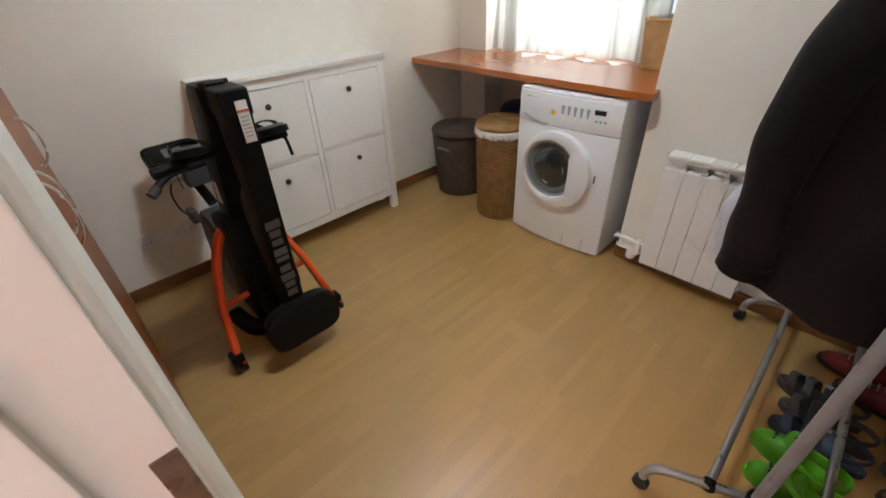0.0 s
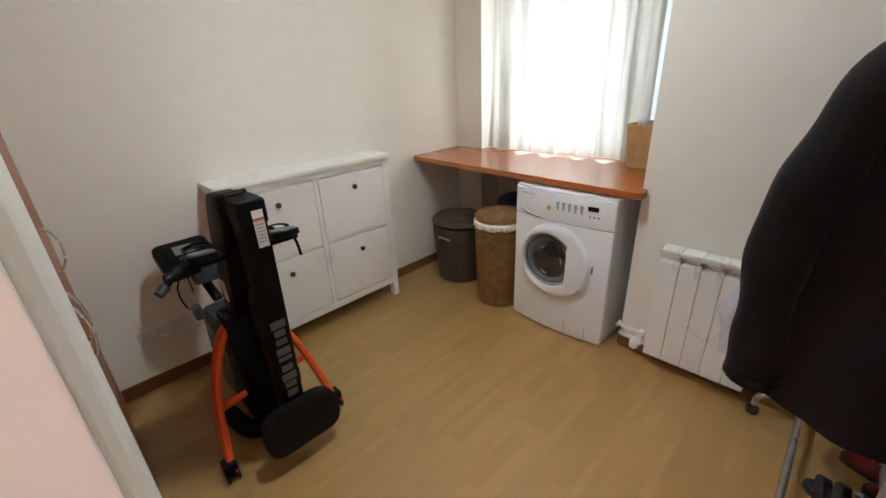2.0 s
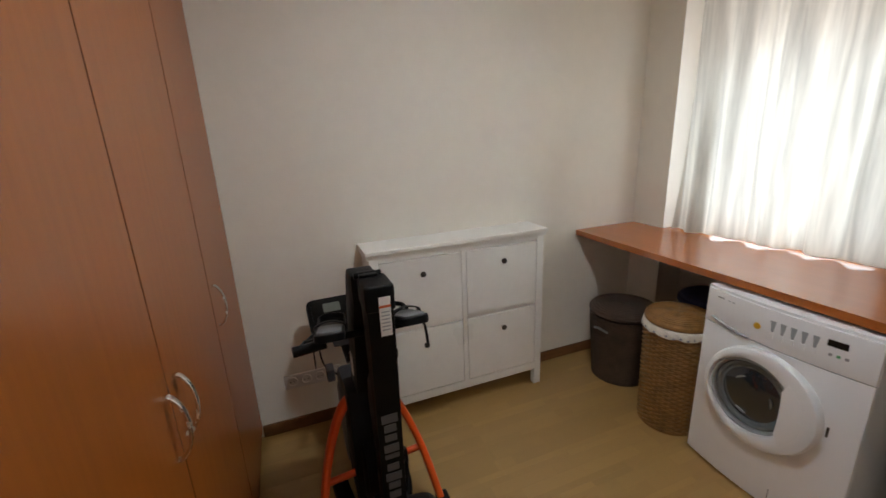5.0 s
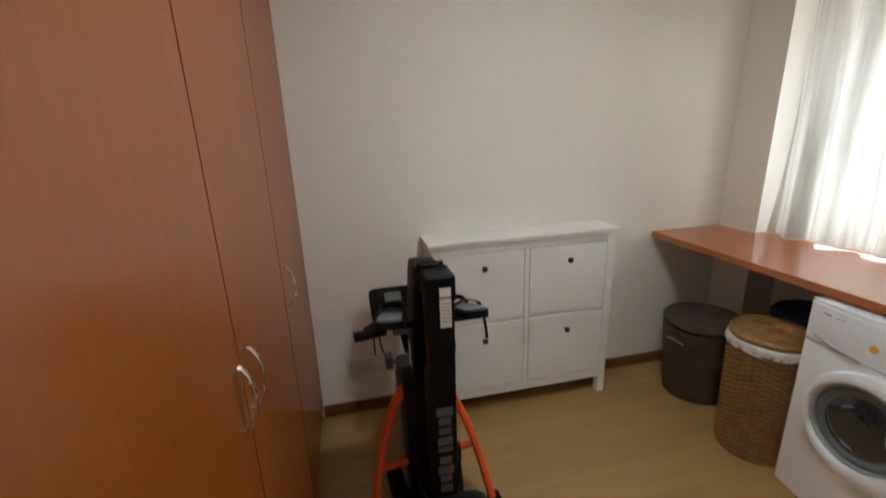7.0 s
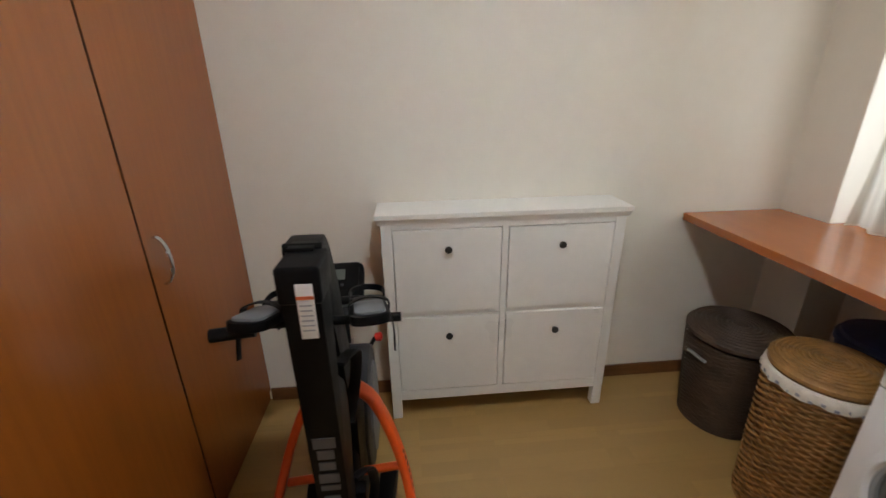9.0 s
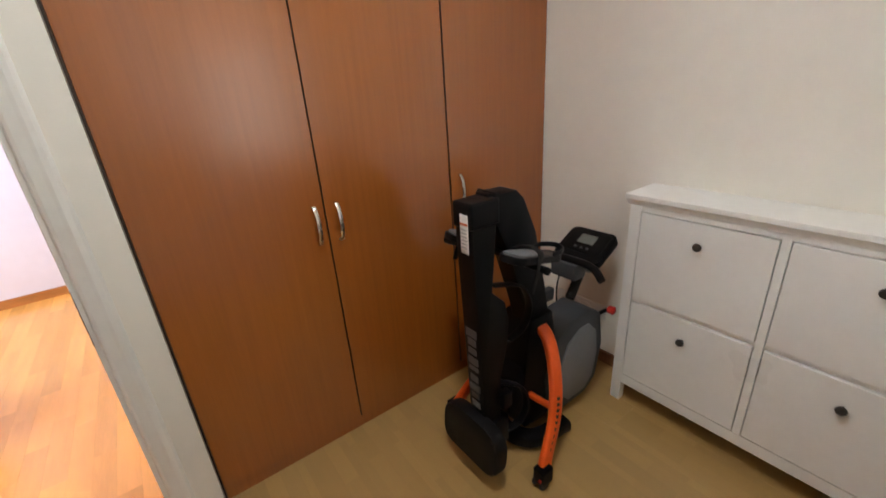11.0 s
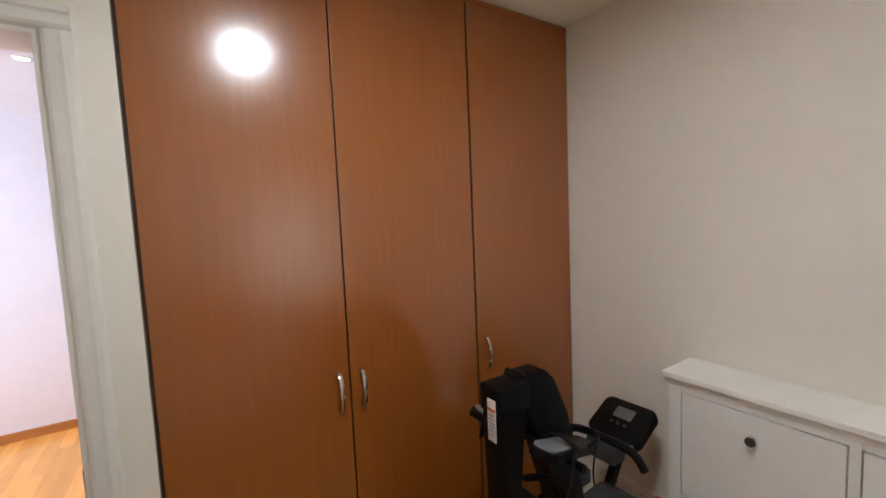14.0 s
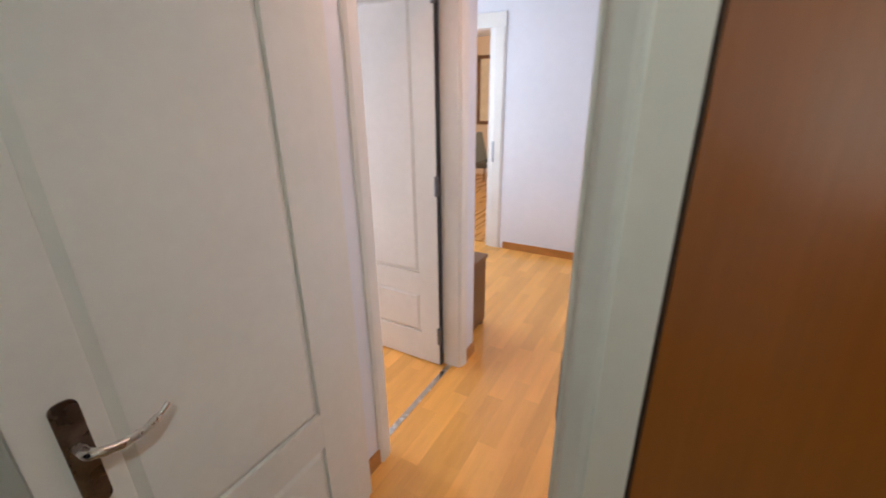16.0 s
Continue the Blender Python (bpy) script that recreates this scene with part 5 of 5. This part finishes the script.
# ---- shoes on the floor ----
def shoe_outline(w, l):
    out = []
    for i in range(28):
        a = 2 * math.pi * i / 28
        c, s = math.cos(a), math.sin(a)
        out.append((w / 2 * c * (0.86 + 0.14 * s) + 0.006 * s, l / 2 * math.copysign(abs(s) ** 0.8, s)))
    return out


def clog(m, material, label, holes=True, strap=True):
    """Length along y, toe at +y."""
    t = thing("clog", (0, 0, 0), label, "clog", "green clogs")
    t.matrix_basis = m
    part("sole", extrude(shoe_outline(0.105, 0.26), "z", 0, 0.028, 0.005), material, t, smooth=50)
    bm = bmesh.new()
    nu, nv = 18, 10
    g = []
    for j in range(nv + 1):
        v = j / nv
        y = 0.125 - 0.135 * v
        w = 0.048 * math.sqrt(max(0.02, 1 - (1 - v * 0.97) ** 2.4)) + 0.004
        hgt = 0.030 + 0.050 * v ** 0.7
        g.append([bm.verts.new((w * math.cos(math.pi * i / nu), y, 0.026 + hgt * math.sin(math.pi * i / nu) ** 0.8)) for i in range(nu + 1)])
    for p, q in zip(g, g[1:]):
        for i in range(nu):
            bm.faces.new((p[i], p[i + 1], q[i + 1], q[i]))
    bmesh.ops.solidify(bm, geom=bm.faces[:], thickness=0.005)
    part("upper", bm, material, t, smooth=50)
    # each hole is a dark disc coloured like its shaded inside
    for k in range(5):
        a = math.pi * (0.25 + 0.125 * k)
        part("hole", turn(lathe([(0.005, 0), (0.005, 0.002)], 10), Matrix.Translation((0.036 * math.cos(a), 0.075, 0.026 + 0.058 * math.sin(a))) @ pose(0, 0, 0, -35, 0, 0)), DARKPRINT, t)
    part("heel_rim", sweep(smooth_path([(0.047, -0.005, 0.05), (0.046, -0.06, 0.046), (0.036, -0.11, 0.05), (0, -0.128, 0.056), (-0.036, -0.11, 0.05), (-0.046, -0.06, 0.046), (-0.047, -0.005, 0.05)], 6), 0, 8, flat=(0.022, 0.004, (0, 0, 1))), material, t, smooth=True)
    part("heel_strap", sweep(smooth_path([(0.050, 0.0, 0.075), (0.046, 0.03, 0.100), (0, 0.045, 0.112), (-0.046, 0.03, 0.100), (-0.050, 0.0, 0.075)], 6), 0, 8, flat=(0.009, 0.003, (0, 1, 0))), material, t, smooth=True)
    return t


def sandal(m, body, sole_mat, label, group):
    t = thing("sandal", (0, 0, 0), label, "sandal", group)
    t.matrix_basis = m
    part("sole", extrude(shoe_outline(0.10, 0.27), "z", 0, 0.03, 0.006), sole_mat, t, smooth=50)
    part("footbed", extrude(shoe_outline(0.088, 0.25), "z", 0.030, 0.035, 0.002), body, t, smooth=50)
    for y, h, w in ((0.085, 0.045, 0.040), (0.035, 0.062, 0.046), (-0.02, 0.072, 0.046)):
        part("strap", sweep(smooth_path([(w + 0.003, y - 0.01, 0.025), (w, y, 0.03 + h * 0.6), (0, y + 0.012, 0.03 + h), (-w, y, 0.03 + h * 0.6), (-w - 0.003, y - 0.01, 0.025)], 6), 0, 8, flat=(0.013, 0.003, (0, 1, 0))), body, t, smooth=True)
    part("heel_strap", sweep(smooth_path([(0.045, -0.03, 0.06), (0.040, -0.09, 0.075), (0, -0.125, 0.08), (-0.040, -0.09, 0.075), (-0.045, -0.03, 0.06)], 6), 0, 8, flat=(0.011, 0.003, (0, 0, 1))), body, t, smooth=True)
    part("buckle", box(-0.008, 0.008, -0.012, 0.010, 0.102, 0.107, 0.002), LIGHTGREY, t)
    return t


def closed_shoe(m, body, sole_mat, label, group, high=0.0):
    t = thing("shoe", (0, 0, 0), label, "shoe", group)
    t.matrix_basis = m
    part("sole", extrude(shoe_outline(0.102, 0.28), "z", 0, 0.026, 0.005), sole_mat, t, smooth=50)
    bm = bmesh.new()
    rings = []
    for k, (z, sx, y0, y1) in enumerate(((0.024, 0.047, -0.130, 0.132), (0.05, 0.047, -0.13, 0.125), (0.068, 0.042, -0.128, 0.08), (0.085, 0.038, -0.124, 0.03), (0.10, 0.036, -0.12, -0.01), (0.115 + high, 0.036, -0.118, -0.02))):
        rings.append([bm.verts.new((sx * math.cos(2 * math.pi * i / 24), (y0 + y1) / 2 + (y1 - y0) / 2 * math.sin(2 * math.pi * i / 24), z)) for i in range(24)])
    for p, q in zip(rings, rings[1:]):
        for i in range(24):
            bm.faces.new((p[i], p[(i + 1) % 24], q[(i + 1) % 24], q[i]))
    bm.faces.new(rings[0][::-1])
    part("upper", bm, body, t, smooth=60)
    part("insole", lathe([(0.028, 0.0), (0.028, 0.001)], 20, (0, -0.07, 0.07)), DARKPRINT, t)
    for k in range(4):
        part("lace", sweep([(-0.022, 0.055 - 0.02 * k, 0.077 + 0.010 * k), (0, 0.057 - 0.02 * k, 0.086 + 0.010 * k), (0.022, 0.055 - 0.02 * k, 0.077 + 0.010 * k)], 0.0028, 6), LIGHTGREY, t, smooth=True)
    return t


clog(pose(0.215, -2.625, 0, 0, 0, -8), GREENEVA, "bright green foam clog standing under the clothes rack")
clog(pose(0.095, -2.640, 0, 0, 0, 4), GREENEVA, "bright green foam clog standing under the clothes rack")
sandal(pose(0.545, -2.635, 0, 0, 0, -14), BLACKSHOE, BLACKSHOE, "dark strapped sandal on the floor", "dark sandals")
sandal(pose(0.435, -2.665, 0, 0, 0, -10), GREYSHOE, GREYSHOE, "grey strapped sandal on the floor", "dark sandals")
sandal(pose(0.335, -2.66, 0, 0, 0, -5), BLUESHOE, BLUESHOE, "blue-grey sandal on the floor", "blue sandals")
closed_shoe(pose(0.80, -2.73, 0, 0, 0, -10), REDSHOE, BLACKSHOE, "dark red shoe on the floor", "red shoes")
closed_shoe(pose(0.68, -2.80, 0, 0, 0, -6), REDSHOE, BLACKSHOE, "dark red shoe on the floor", "red shoes")
closed_shoe(pose(-0.02, -2.66, 0, 0, 0, 6), BLUESHOE, GREYSHOE, "navy blue shoe on the floor", "blue shoes")

# low white shoe rack behind
sr = thing("shoe_rack", (0.40, -2.92, 0), "low white wire shoe rack against the wall", "shoe rack")
for px in (-0.33, 0.33):
    for py in (0.09, -0.10):
        part("post", sweep([(px, py, 0), (px, py, 0.46)], 0.008, 10), PLASTIC, sr, smooth=True)
    for z in (0.12, 0.42):
        part("end_rail", sweep([(px, 0.09, z), (px, -0.10, z)], 0.006, 8), PLASTIC, sr, smooth=True)
for z in (0.12, 0.42):
    for k in range(5):
        part("shelf_wire", sweep([(-0.33, 0.09 - 0.047 * k, z), (0.33, 0.09 - 0.047 * k, z)], 0.004, 8), PLASTIC, sr, smooth=True)
for k, (sx, mt) in enumerate(((-0.25, BROWNSHOE), (-0.14, BROWNSHOE), (-0.02, BLACKSHOE), (0.09, BLACKSHOE), (0.20, BROWNSHOE))):
    closed_shoe(pose(0.40 + sx, -2.92, 0.126, 0, 0, 0), mt, BLACKSHOE, ("brown leather shoe on the shoe rack", "dark shoe on the shoe rack")[mt is BLACKSHOE], "shoes on the rack", 0.04)

# ---- floor boards: laminate in the room, parquet in the hall ----
meshes = {}


def board(parent, x0, x1, y0, y1, material, name):
    """One floor board with eased edges; boards of one size share a mesh."""
    key = (round(x1 - x0, 3), round(y1 - y0, 3), material.name)
    if key not in meshes:
        meshes[key] = finish(name, box(-key[0] / 2, key[0] / 2, -key[1] / 2, key[1] / 2, -0.008, 0, 0.0004, 1), material)
    ob = new(name, meshes[key])
    ob.location = ((x0 + x1) / 2, (y0 + y1) / 2, 0)
    ob.parent = parent


rnd = random.Random(11)
LW, LL, X0, X1 = 0.192, 1.285, XH + 0.065, XW
k, y = 0, 0.0
while y > YD:
    y1 = max(y - LW, YD)
    x = X0 - LL * ((k * 0.37) % 1.0)
    while x < X1:
        a, c = max(x, X0), min(x + LL, X1)
        if c - a > 0.02:
            board(lam, a + 0.0001, c - 0.0001, y1 + 0.0001, y - 0.0001, LAMINATE, "plank")
        x += LL
    y, k = y1, k + 1
PW, PL = 0.088, 0.50
k, y = 0, -1.84
while y > -4.4:
    y1 = y - PW
    x = XF - PL * ((k * 0.5 + 0.13 * (k % 3)) % 1.0)
    while x < XH + 0.06:
        a, c = max(x, XF), min(x + PL, XH + 0.06)
        if c - a > 0.02:
            board(par, a + 0.0001, c - 0.0001, y1 + 0.0001, y - 0.0001, PARQUET, "plank")
        x += PL
    y, k = y1, k + 1
